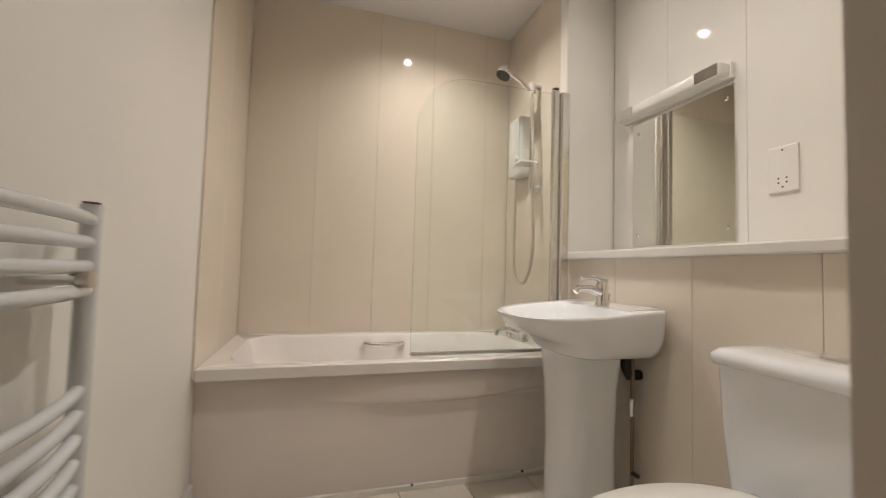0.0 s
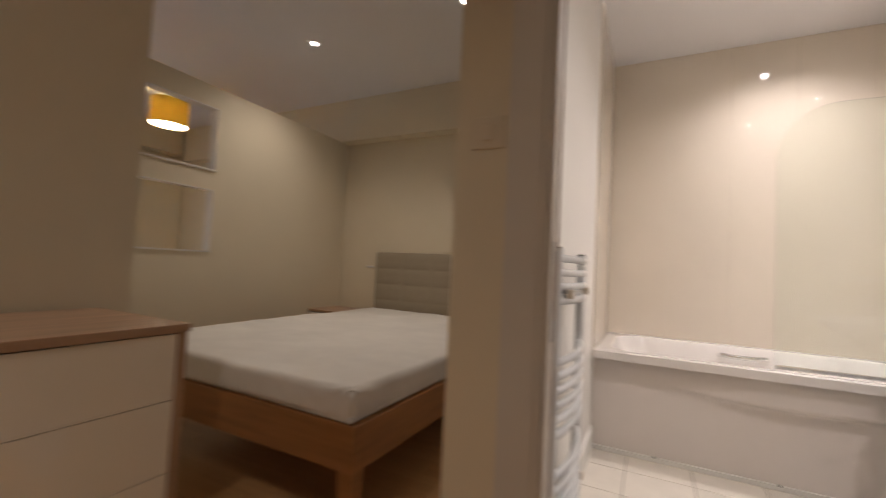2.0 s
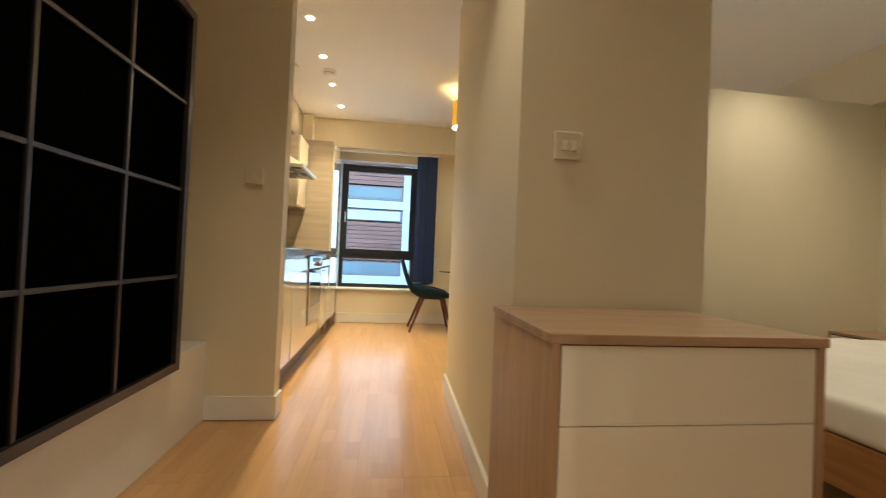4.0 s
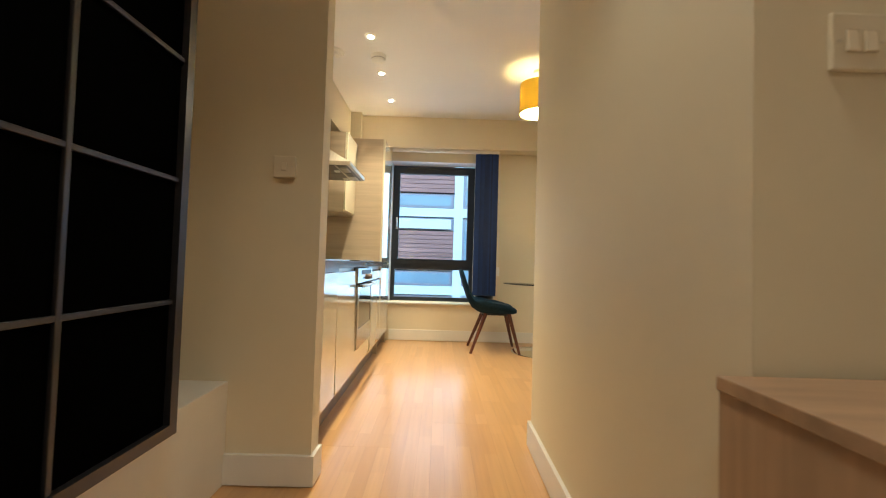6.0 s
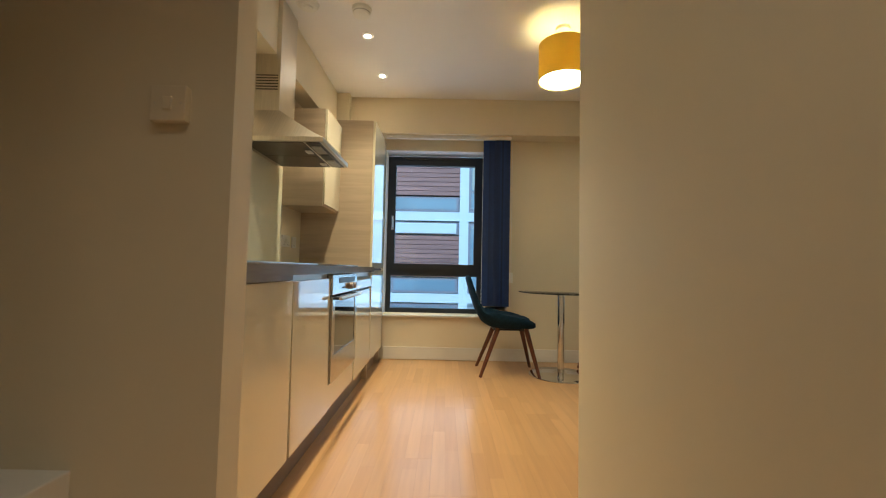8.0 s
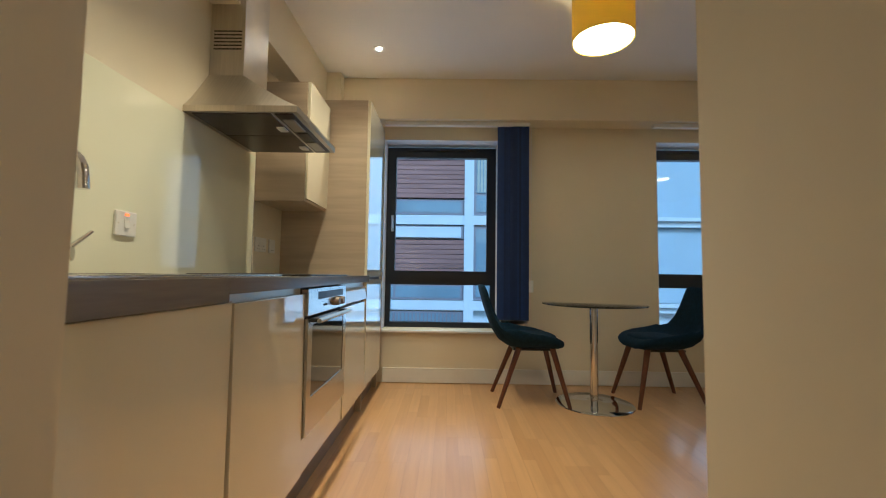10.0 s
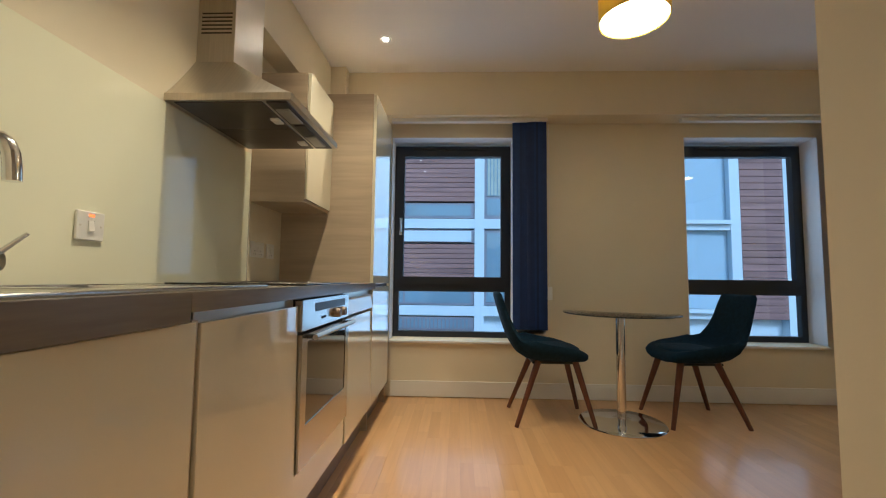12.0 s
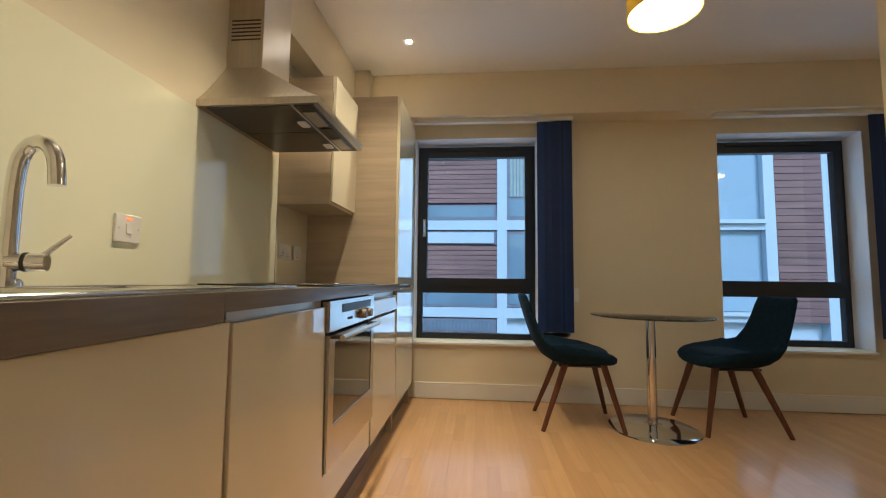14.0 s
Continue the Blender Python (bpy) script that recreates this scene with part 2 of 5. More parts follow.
# white render with the blue of the street's daylight mixed into its colour
M_RENDER = material("blue_daylit_white_render", (0.62, 0.76, 0.86), 0.8, vary=0.04, scale=0.6)
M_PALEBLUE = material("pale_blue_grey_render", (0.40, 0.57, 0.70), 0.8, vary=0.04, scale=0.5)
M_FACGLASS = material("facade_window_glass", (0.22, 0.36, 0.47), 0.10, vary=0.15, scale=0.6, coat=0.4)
M_FACFRAME = material("facade_grey_frame", (0.22, 0.24, 0.30), 0.5, vary=0.05)
M_FACBLIND = material("pale_green_blind", (0.42, 0.50, 0.46), 0.8, vary=0.08)
M_ASPHALT = material("street_asphalt", (0.05, 0.05, 0.052), 0.9, vary=0.2, scale=3, fine=0.2)


# ---- mesh helpers ----
def bm_box(x0, y0, z0, x1, y1, z1, bevel=0.0, segs=2, bm=None):
    out = bm or bmesh.new()
    made = bmesh.ops.create_cube(out, size=1.0)["verts"]
    for v in made:
        v.co = Vector((x0 + (v.co.x + 0.5) * (x1 - x0), y0 + (v.co.y + 0.5) * (y1 - y0), z0 + (v.co.z + 0.5) * (z1 - z0)))
    if bevel:
        edges = list({e for v in made for e in v.link_edges})
        bmesh.ops.bevel(out, geom=edges, offset=bevel, segments=segs, affect="EDGES", profile=0.5)
    return out


def bm_tube(points, radius, sides=12, bm=None, caps=True, closed=False):
    """A round bar along points; radius may be a list."""
    out = bm or bmesh.new()
    pts = [Vector(p) for p in points]
    rad = radius if isinstance(radius, (list, tuple)) else [radius] * len(pts)
    rings, prev = [], None
    for i, p in enumerate(pts):
        a = pts[i - 1] if (i > 0 or closed) else p
        b = pts[(i + 1) % len(pts)] if (i < len(pts) - 1 or closed) else p
        d = (b - a).normalized()
        if prev is None:
            up = Vector((0, 0, 1)) if abs(d.z) < 0.9 else Vector((1, 0, 0))
            side = d.cross(up).normalized()
        else:
            side = (prev - d * prev.dot(d)).normalized()
        prev = side
        up2 = d.cross(side)
        rings.append([out.verts.new(p + (side * math.cos(2 * math.pi * k / sides) + up2 * math.sin(2 * math.pi * k / sides)) * rad[i]) for k in range(sides)])
    pairs = list(zip(rings, rings[1:])) + ([(rings[-1], rings[0])] if closed else [])
    for r0, r1 in pairs:
        for k in range(sides):
            out.faces.new((r0[k], r0[(k + 1) % sides], r1[(k + 1) % sides], r1[k]))
    if caps and not closed:
        out.faces.new(rings[0][::-1])
        out.faces.new(rings[-1])
    bmesh.ops.recalc_face_normals(out, faces=out.faces)
    return out


def bm_lathe(profile, cx=0.0, cy=0.0, sides=32, bm=None, sx=1.0, sy=1.0):
    """A turned solid from (radius, z) pairs, from bottom to top."""
    out = bm or bmesh.new()
    rings = []
    for r, z in profile:
        rings.append([out.verts.new((cx + sx * r * math.cos(2 * math.pi * k / sides), cy + sy * r * math.sin(2 * math.pi * k / sides), z)) for k in range(sides)])
    for r0, r1 in zip(rings, rings[1:]):
        for k in range(sides):
            out.faces.new((r0[k], r0[(k + 1) % sides], r1[(k + 1) % sides], r1[k]))
    out.faces.new(rings[0][::-1])
    out.faces.new(rings[-1])
    bmesh.ops.recalc_face_normals(out, faces=out.faces)
    return out


def bm_loft(loops, cap=True, bm=None):
    out = bm or bmesh.new()
    rings = [[out.verts.new(p) for p in loop] for loop in loops]
    n = len(rings[0])
    for r0, r1 in zip(rings, rings[1:]):
        for k in range(n):
            out.faces.new((r0[k], r0[(k + 1) % n], r1[(k + 1) % n], r1[k]))
    if cap:
        out.faces.new(rings[0][::-1])
        out.faces.new(rings[-1])
    bmesh.ops.recalc_face_normals(out, faces=out.faces)
    return out


def part(name, bm, mat, parent=None, label="", smooth=None):
    mesh = bpy.data.meshes.new(name)
    if smooth:
        for f in bm.faces:
            f.smooth = True
    bm.to_mesh(mesh)
    bm.free()
    if smooth:
        mesh.set_sharp_from_angle(angle=radians(smooth))
    mesh.materials.append(mat)
    ob = new(name, mesh)
    ob.parent = parent
    if label:
        ob["label"] = label
    return ob


def thing(name, at, label, category, group="", turn=0.0):
    ob = new(name)
    ob.matrix_world = pose(*at, 0, 0, turn)
    ob.empty_display_size = 0.1
    return tagged(ob, label, category, group)


def structure(name, bm, mat, label="", category="", smooth=None):
    ob = part(name, bm, mat, None, "", smooth)
    return tagged(ob, label, category or name.split("_")[0], "", "structure")


def boxes(*rows):
    bm = bmesh.new()
    for row in rows:
        bm_box(*row, bm=bm)
    return bm


# ---- structure ----
structure("floor_slab", boxes((-5.85, -2.15, -0.16, 1.75, 2.95, -0.014)), M_SLAB, "grey screed under the floors", "floor")
structure("ceiling", boxes((-5.85, -2.15, CEIL, 1.75, 2.95, CEIL + 0.14)), M_CEIL, "plain white painted ceiling", "ceiling")
structure("ceiling_bathroom", boxes((-0.23, 0.372, BATH_CEIL, 1.75, 2.83, BATH_CEIL + 0.06)), M_CEIL, "white painted bathroom ceiling, lower than the rest", "ceiling")
structure("wall_kitchen", boxes((-5.62, -2.15, 0, -2.594, -2.0, CEIL)), M_WALL, "cream painted wall behind the kitchen units", "wall")
structure("wall_kitchen_boxing", boxes((-5.62, -2.0, 2.20, -2.594, -1.862, CEIL), (-5.62, -1.862, 2.14, -5.335, -1.745, CEIL)), M_WALL, "cream painted boxing along the top of the kitchen wall", "wall")
WIN = [(-1.42, -0.42), (0.95, 2.0)]
SILL, HEAD = 0.445, 2.10
structure("wall_window", boxes(
    (-5.85, -2.15, 0, -5.62, 2.95, SILL), (-5.85, -2.15, HEAD, -5.62, 2.95, CEIL),
    (-5.85, -2.15, SILL, -5.62, WIN[0][0], HEAD), (-5.85, WIN[0][1], SILL, -5.62, WIN[1][0], HEAD), (-5.85, WIN[1][1], SILL, -5.62, 2.95, HEAD)),
    M_WALL, "cream painted outer wall with two deep window openings", "wall")
structure("wall_window_bulkhead", boxes((-5.62, -1.745, 2.213, -5.43, 2.70, CEIL)), M_WALL, "cream bulkhead over the windows", "wall")
structure("wall_north", boxes((-5.62, 2.83, 0, -0.32, 2.95, CEIL)), M_WALL, "cream painted wall behind the bed head", "wall")
structure("wall_north_bulkhead", boxes((-5.43, 2.70, 2.14, -0.32, 2.83, CEIL)), M_WALL, "cream bulkhead above the bed head", "wall")
PX0, PX1 = -2.862, -2.79
OY0, OY1 = 0.62, 1.41
structure("wall_partition", boxes(
    (PX0, 0.255, 0, PX1, 2.83, 0.954), (PX0, 0.255, 1.405, PX1, 2.83, 1.539), (PX0, 0.255, 1.997, PX1, 2.83, 2.15),
    (PX0, 0.255, 0.954, PX1, OY0, 1.405), (PX0, OY1, 0.954, PX1, 2.83, 1.405),
    (PX0, 0.255, 1.539, PX1, OY0, 1.997), (PX0, OY1, 1.539, PX1, 2.83, 1.997)),
    M_WALL, "cream part-height partition with two stacked openings", "wall")
PIER = [(-2.902, -0.348), (-1.415, -0.375), (-1.415, 0.255), (-2.902, 0.255)]
structure("wall_corridor_block", bm_loft([[(x, y, z) for x, y in PIER] for z in (0, CEIL)]), M_WALL, "cream painted pier between the hall and the bedroom", "wall")
structure("wall_pier_kitchen", boxes((-2.594, -2.15, 0, -2.494, -1.327, CEIL)), M_WALL, "cream painted wall end beside the kitchen", "wall")
structure("wall_hall_south", boxes((-2.494, -2.15, 0, 1.0, -2.05, CEIL), (-1.97, -2.05, 0.41, 1.0, -1.66, CEIL)), M_WALL, "cream painted hall wall with a corner niche", "wall")
structure("wall_hall_boxing", bm_box(-2.494, -2.05, 0, 1.0, -1.67, 0.41, 0.004), M_TRIM, "low white boxed-in ledge along the hall wall", "boxing")
structure("wall_hall_east", boxes((1.0, -2.15, 0, 1.12, 0.29, CEIL)), M_WALL, "cream painted end wall of the hall", "wall")
structure("wall_bath_bed", boxes((-0.32, 0.372, 0, -0.23, 2.83, CEIL)), M_BATHWALL, "white painted wall between bathroom and bedroom", "wall")
structure("wall_bath_front", boxes((-0.32, 0.29, 0, -0.155, 0.372, CEIL), (-0.155, 0.29, 2.06, 0.678, 0.372, CEIL), (0.678, 0.29, 0, 1.75, 0.50, CEIL)), M_WALL, "painted wall around the bathroom doorway", "wall")
structure("wall_bath_back", boxes((-0.23, 2.672, 0, 1.75, 2.83, BATH_CEIL)), M_BATHWALL, "bathroom wall behind the bath panels", "wall")
structure("wall_bath_right", boxes((1.335, 0.50, 0, 1.75, 1.955, 0.97), (1.585, 0.50, 0.97, 1.75, 1.955, BATH_CEIL), (1.335, 1.967, 0, 1.75, 2.672, BATH_CEIL), (1.304, 1.967, 1.004, 1.335, 2.02, BATH_CEIL)), M_BATHWALL, "bathroom wall with a long recess above a ledge", "wall")
structure("ground", boxes((-400, -400, -6.2, 400, 400, -6.0)), M_ASPHALT, "street far below the windows", "ground")

# skirting boards
structure("baseboard", boxes(
    (-5.62, -1.395, 0.006, -5.604, 2.83, 0.125), (-1.415, -0.375, 0.006, -1.399, 0.255, 0.125), (-2.918, -0.364, 0.006, -2.902, 0.255, 0.125),
    (PX0 - 0.016, 0.255, 0.006, PX0, 2.83, 0.125), (-2.494, -1.67, 0.006, -2.478, -1.327, 0.125), (-2.594, -1.327, 0.006, -2.478, -1.311, 0.125),
    (-0.23, 0.376, 0, -0.215, 1.93, 0.12)), M_TRIM, "white painted skirting board", "baseboard")

structure("baseboard_pier", bm_loft([[(-2.918, -0.364, z), (-1.399, -0.391, z), (-1.399, -0.3755, z), (-2.902, -0.3485, z)] for z in (0.006, 0.125)]), M_TRIM, "white painted skirting board along the pier", "baseboard")

# white linings of the two openings in the partition
structure("trim", boxes(*[row for z0, z1 in ((0.954, 1.405), (1.539, 1.997)) for row in (
    (PX0 - 0.004, OY0, z0, PX1 + 0.012, OY1, z0 + 0.012), (PX0 - 0.003, OY1 - 0.006, z0 + 0.012, PX1 + 0.003, OY1, z1),
    (PX0 - 0.003, OY0, z0 + 0.012, PX1 + 0.003, OY0 + 0.006, z1), (PX0 - 0.003, OY0 + 0.006, z1 - 0.006, PX1 + 0.003, OY1 - 0.006, z1))]), M_TRIM, "white lining boards of the partition openings", "trim")

# bathroom door frame: linings, stops and architraves
frame_bm = boxes((-0.155, 0.275, 0, -0.127, 0.374, 2.06), (0.662, 0.275, 0, 0.678, 0.508, 2.06), (-0.155, 0.275, 2.03, 0.662, 0.374, 2.06),
                 (0.650, 0.44, 0, 0.662, 0.508, 2.03),
                 (-0.205, 0.272, 0, -0.14, 0.29, 2.11), (0.67, 0.272, 0, 0.735, 0.29, 2.11), (-0.14, 0.272, 2.045, 0.67, 0.29, 2.11))
door_1 = structure("door_1", frame_bm, M_JAMB, "pale painted door frame with no door in view", "door frame")
part("strike_plate", bm_box(-0.127, 0.325, 0.80, -0.124, 0.352, 0.99, 0.001), M_GRIDBAR, door_1, "steel strike plate")
# thin brown strip down the bathroom-side edge of the lining
part("edge_strip", bm_box(-0.1275, 0.360, 0.0, -0.1255, 0.3755, 2.03), M_PLINTH, door_1, "thin brown strip along the edge of the lining")
part("door_stop", bm_box(-0.1268, 0.278, 0.0, -0.119, 0.300, 2.03, 0.002), M_JAMB, door_1)
part("latch_hole", bm_box(-0.1245, 0.330, 0.84, -0.1232, 0.347, 0.95), M_PLINTH, door_1)

# ---- windows ----
def window(name, y0, y1, handle):
    x = -5.825
    root = structure(name, boxes((x - 0.02, y0, SILL, x + 0.035, y0 + 0.05, HEAD - 0.02), (x - 0.02, y1 - 0.05, SILL, x + 0.035, y1, HEAD - 0.02),
                                 (x - 0.02, y0 + 0.05, SILL, x + 0.035, y1 - 0.05, SILL + 0.045), (x - 0.02, y0 + 0.05, HEAD - 0.06, x + 0.035, y1 - 0.05, HEAD - 0.02),
                                 (x - 0.02, y0 + 0.05, 0.825, x + 0.035, y1 - 0.05, 0.885)), M_FRAME, "anthracite framed window with an opening upper sash", "window")
    part("sash", boxes((x - 0.01, y0 + 0.035, 0.885, x + 0.05, y0 + 0.085, HEAD - 0.06), (x - 0.01, y1 - 0.085, 0.885, x + 0.05, y1 - 0.035, HEAD - 0.06),
                       (x - 0.01, y0 + 0.085, 0.885, x + 0.05, y1 - 0.085, 0.95), (x - 0.01, y0 + 0.085, 1.985, x + 0.05, y1 - 0.085, HEAD - 0.06)), M_FRAME, root)
    for z0, z1, inset in ((0.95, 1.985, 0.085), (SILL + 0.045, 0.825, 0.05)):
        p = part("pane", boxes((x + 0.004, y0 + inset - 0.004, z0 - 0.004, x + 0.012, y1 - inset + 0.004, z1 + 0.004)), M_GLASS, root, "clear glass pane")
        p.visible_shadow = False
    part("trickle_vent", bm_box(x + 0.05, y0 + 0.16, HEAD - 0.058, x + 0.065, y1 - 0.16, HEAD - 0.028, 0.004), M_BLACKPLASTIC, root, "black trickle vent")
    if handle:
        h = part("handle", bm_box(x + 0.05, y0 + 0.05, 1.30, x + 0.062, y0 + 0.075, 1.45, 0.004), M_CHROME, root, "chrome window handle")
        part("lever", bm_tube([(x + 0.062, y0 + 0.062, 1.42), (x + 0.085, y0 + 0.062, 1.42), (x + 0.088, y0 + 0.064, 1.33)], 0.008, 8), M_CHROME, h)
    part("window_sill", bm_box(-5.79, y0 + 0.002, SILL - 0.024, -5.592, y1 - 0.002, SILL - 0.002, 0.006), M_TRIM, root, "white painted window board")
    part("reveal", boxes((-5.79, y0, SILL - 0.002, -5.621, y0 + 0.004, HEAD - 0.004), (-5.79, y1 - 0.004, SILL - 0.002, -5.621, y1, HEAD - 0.004), (-5.79, y0, HEAD - 0.004, -5.621, y1, HEAD)), M_CEIL, root, "white plastered reveal")
    return root


window("window_1", *WIN[0], True)
window("window_2", *WIN[1], False)


def blind(y0, y1, rail0, rail1, label):
    root = thing("vertical_blind", (-5.5, (rail0 + rail1) / 2, 2.18), label, "blind", "window blinds")
    oy = (rail0 + rail1) / 2
    part("headrail", bm_box(-0.022, rail0 - oy, 0.0, 0.022, rail1 - oy, 0.032, 0.004), M_TRIM, root, "white aluminium headrail")
    n = 12
    for i in range(n):
        y = y0 - oy + 0.045 + (y1 - y0 - 0.09) * i / (n - 1)
        a = radians(62 if i > 3 else 88)
        dx, dy = 0.044 * math.cos(a), 0.044 * math.sin(a)
        bm = bmesh.new()
        cols = []
        for k in range(5):
            s = k / 2 - 1
            bow = 0.006 * (1 - s * s)
            cols.append((dx * s + bow, y + dy * s))
        loops = []
        for z in (0.0, -1.625):
            loops.append([(cx, cy, z - 0.004) for cx, cy in cols] + [(cx - 0.0012, cy, z - 0.004) for cx, cy in reversed(cols)])
        slat = part("slat", bm_loft(loops), M_BLIND, root, smooth=40)
        part("bottom_weight", bm_box(-0.004 + 0.003, y - 0.028, -1.662, 0.004 + 0.003, y + 0.028, -1.630, 0.002), M_WHITEPLASTIC, slat)
    part("chain_weight", bm_box(0.008, y1 - oy - 0.005, -1.40, 0.03, y1 - oy + 0.03, -1.30, 0.004), M_WHITEPLASTIC, root, "white cord weight")
    part("pull_cord", bm_tube([(0.018, y1 - oy + 0.012, 0.0), (0.018, y1 - oy + 0.012, -1.31)], 0.0018, 6), M_WHITEPLASTIC, root)
    return root


blind(-0.445, -0.175, -1.405, -0.170, "navy vertical blind drawn aside beside the window")
blind(1.945, 2.215, 0.865, 2.22, "navy vertical blind stacked at the far window")


# ---- ceiling fittings ----
def downlight(x, y, z):
    root = thing("downlight", (x, y, z), "lit recessed ceiling spot with a white rim", "ceiling light", "recessed ceiling spots")
    bm = bmesh.new()
    prof = [(0.042, 0.0), (0.042, -0.004), (0.038, -0.007), (0.028, -0.005), (0.0175, -0.001)]
    rings = [[bm.verts.new((r * math.cos(2 * math.pi * k / 28), r * math.sin(2 * math.pi * k / 28), h)) for k in range(28)] for r, h in prof]
    for r0, r1 in zip(rings, rings[1:]):
        for k in range(28):
            bm.faces.new((r0[k], r0[(k + 1) % 28], r1[(k + 1) % 28], r1[k]))
    bmesh.ops.recalc_face_normals(bm, faces=bm.faces)
    part("rim", bm, M_WHITEPLASTIC, root, smooth=40)
    part("lamp_face", bm_lathe([(0.017, -0.0035), (0.0175, -0.001)], sides=24), M_SPOTGLOW, root, "glowing lamp face")
    return root


# the hall fittings are added too, to go with their unseen lamps
for x, y in KITCHEN_SPOTS + BED_SPOTS + UNSEEN_HALL_SPOTS:
    downlight(x, y, CEIL)
for x, y in BATH_SPOTS:
    downlight(x, y, BATH_CEIL)


def pendant(x, y):
    root = thing("pendant_lamp", (x, y, CEIL), "lit pendant lamp with a mustard yellow drum shade", "pendant lamp", "yellow pendant lamps")
    part("ceiling_rose", bm_lathe([(0.045, -0.02), (0.05, -0.006), (0.05, 0.0)], sides=28), M_WHITEPLASTIC, root, smooth=40)
    part("cord", bm_tube([(0, 0, -0.02), (0, 0, -0.19)], 0.003, 8), M_WHITEPLASTIC, root)
    part("lamp_holder", bm_lathe([(0.020, -0.24), (0.022, -0.20), (0.012, -0.185)], sides=16), M_WHITEPLASTIC, root, smooth=40)
    bm = bmesh.new()
    R, n = 0.16, 48
    prof = [(R, -0.37), (R, -0.12), (R - 0.003, -0.12), (R - 0.003, -0.37)]
    rings = [[bm.verts.new((r * math.cos(2 * math.pi * k / n), r * math.sin(2 * math.pi * k / n), h)) for k in range(n)] for r, h in prof]
    for i in range(4):
        r0, r1 = rings[i], rings[(i + 1) % 4]
        for k in range(n):
            bm.faces.new((r0[k], r0[(k + 1) % n], r1[(k + 1) % n], r1[k]))
    bmesh.ops.recalc_face_normals(bm, faces=bm.faces)
    shade = part("shade", bm, M_SHADE, root, "mustard yellow fabric shade", smooth=50)
    for a in range(3):
        t = 2 * math.pi * a / 3
        part("spoke", bm_tube([(0.02 * math.cos(t), 0.02 * math.sin(t), -0.20), (0.156 * math.cos(t), 0.156 * math.sin(t), -0.125)], 0.0018, 6), M_WHITEPLASTIC, shade)
    # unseen disc, added so the diffuser does not light the ceiling
    part("upglow_blocker", bm_lathe([(0.154, -0.3605), (0.154, -0.358)], sides=40), M_WHITEPLASTIC, root, "added white disc blocking the diffuser's upward light")
    part("diffuser", bm_lathe([(0.152, -0.365), (0.152, -0.361)], sides=40), M_DIFFUSER, root, "glowing white diffuser disc")
    return root


for x, y in PENDANTS:
    pendant(x, y)

root = thing("smoke_alarm", (-4.06, -1.37, CEIL), "round white smoke alarm on the ceiling", "smoke alarm")
part("body", bm_lathe([(0.030, -0.052), (0.052, -0.046), (0.056, -0.020), (0.062, -0.016), (0.062, 0.0)], sides=32), M_WHITEPLASTIC, root, smooth=35)
part("vent_ring", bm_lathe([(0.0535, -0.036), (0.0545, -0.030)], sides=32), M_DARKGREY, root)
root = thing("ceiling_vent", (-4.02, -1.705, CEIL), "round white extract vent in the ceiling", "ceiling vent")
part("rim", bm_lathe([(0.055, -0.022), (0.068, -0.012), (0.072, 0.0)], sides=32), M_WHITEPLASTIC, root, smooth=35)
part("cone", bm_lathe([(0.030, -0.034), (0.036, -0.024)], sides=24), M_WHITEPLASTIC, root, smooth=35)


# ---- switches and sockets ----
def wall_plate(name, at, turn, w, h, label, category, rockers=1, mat=None, screws=True, deep=0.0):
    """A plate on a wall: local x along the wall, y out of it, z up."""
    root = thing(name, at, label, category, turn=turn)
    part("plate", bm_box(-w / 2, 0, -h / 2, w / 2, 0.009, h / 2, 0.003), mat or M_WHITEPLASTIC, root)
    if deep:
        part("back_box", bm_box(-w / 2 + 0.001, -deep, -h / 2 + 0.001, w / 2 - 0.001, -0.0005, h / 2 - 0.001, 0.002), mat or M_WHITEPLASTIC, root)
    for i in range(rockers):
        cx = (i - (rockers - 1) / 2) * 0.028
        bm = bm_box(cx - 0.010, 0.009, -0.017, cx + 0.010, 0.014, 0.017, 0.002)
        for v in bm.verts:
            if v.co.y > 0.011 and v.co.z > 0:
                v.co.y -= 0.003
        part("rocker", bm, mat or M_WHITEPLASTIC, root)
    if screws:
        for s in (-1, 1):
            part("screw", bm_tube([(s * (w / 2 - 0.012), 0.0088, 0), (s * (w / 2 - 0.012), 0.0098, 0)], 0.003, 8), M_STEEL, root)
    return root


wall_plate("light_switch", (-1.415, -0.2215, 1.258), -90, 0.087, 0.087, "cream two-gang light switch on the pier", "light switch", rockers=2, mat=M_SWITCH)
wall_plate("light_switch", (-2.480, -1.475, 1.283), -90, 0.087, 0.087, "cream surface-mounted light switch beside the kitchen opening", "light switch", mat=M_SWITCH, deep=0.014)
wall_plate("light_switch", (-0.252, 0.2955, 1.20), 180, 0.070, 0.066, "cream light switch beside the bathroom doorway", "light switch", mat=M_SWITCH, screws=False)
sw = wall_plate("cooker_switch", (-3.50, -1.99, 1.082), 0, 0.094, 0.088, "white cooker switch with a lit red neon", "switch")
part("neon", bm_box(-0.009, 0.009, 0.028, 0.009, 0.011, 0.035, 0.001), M_NEON, sw, "lit red neon window")
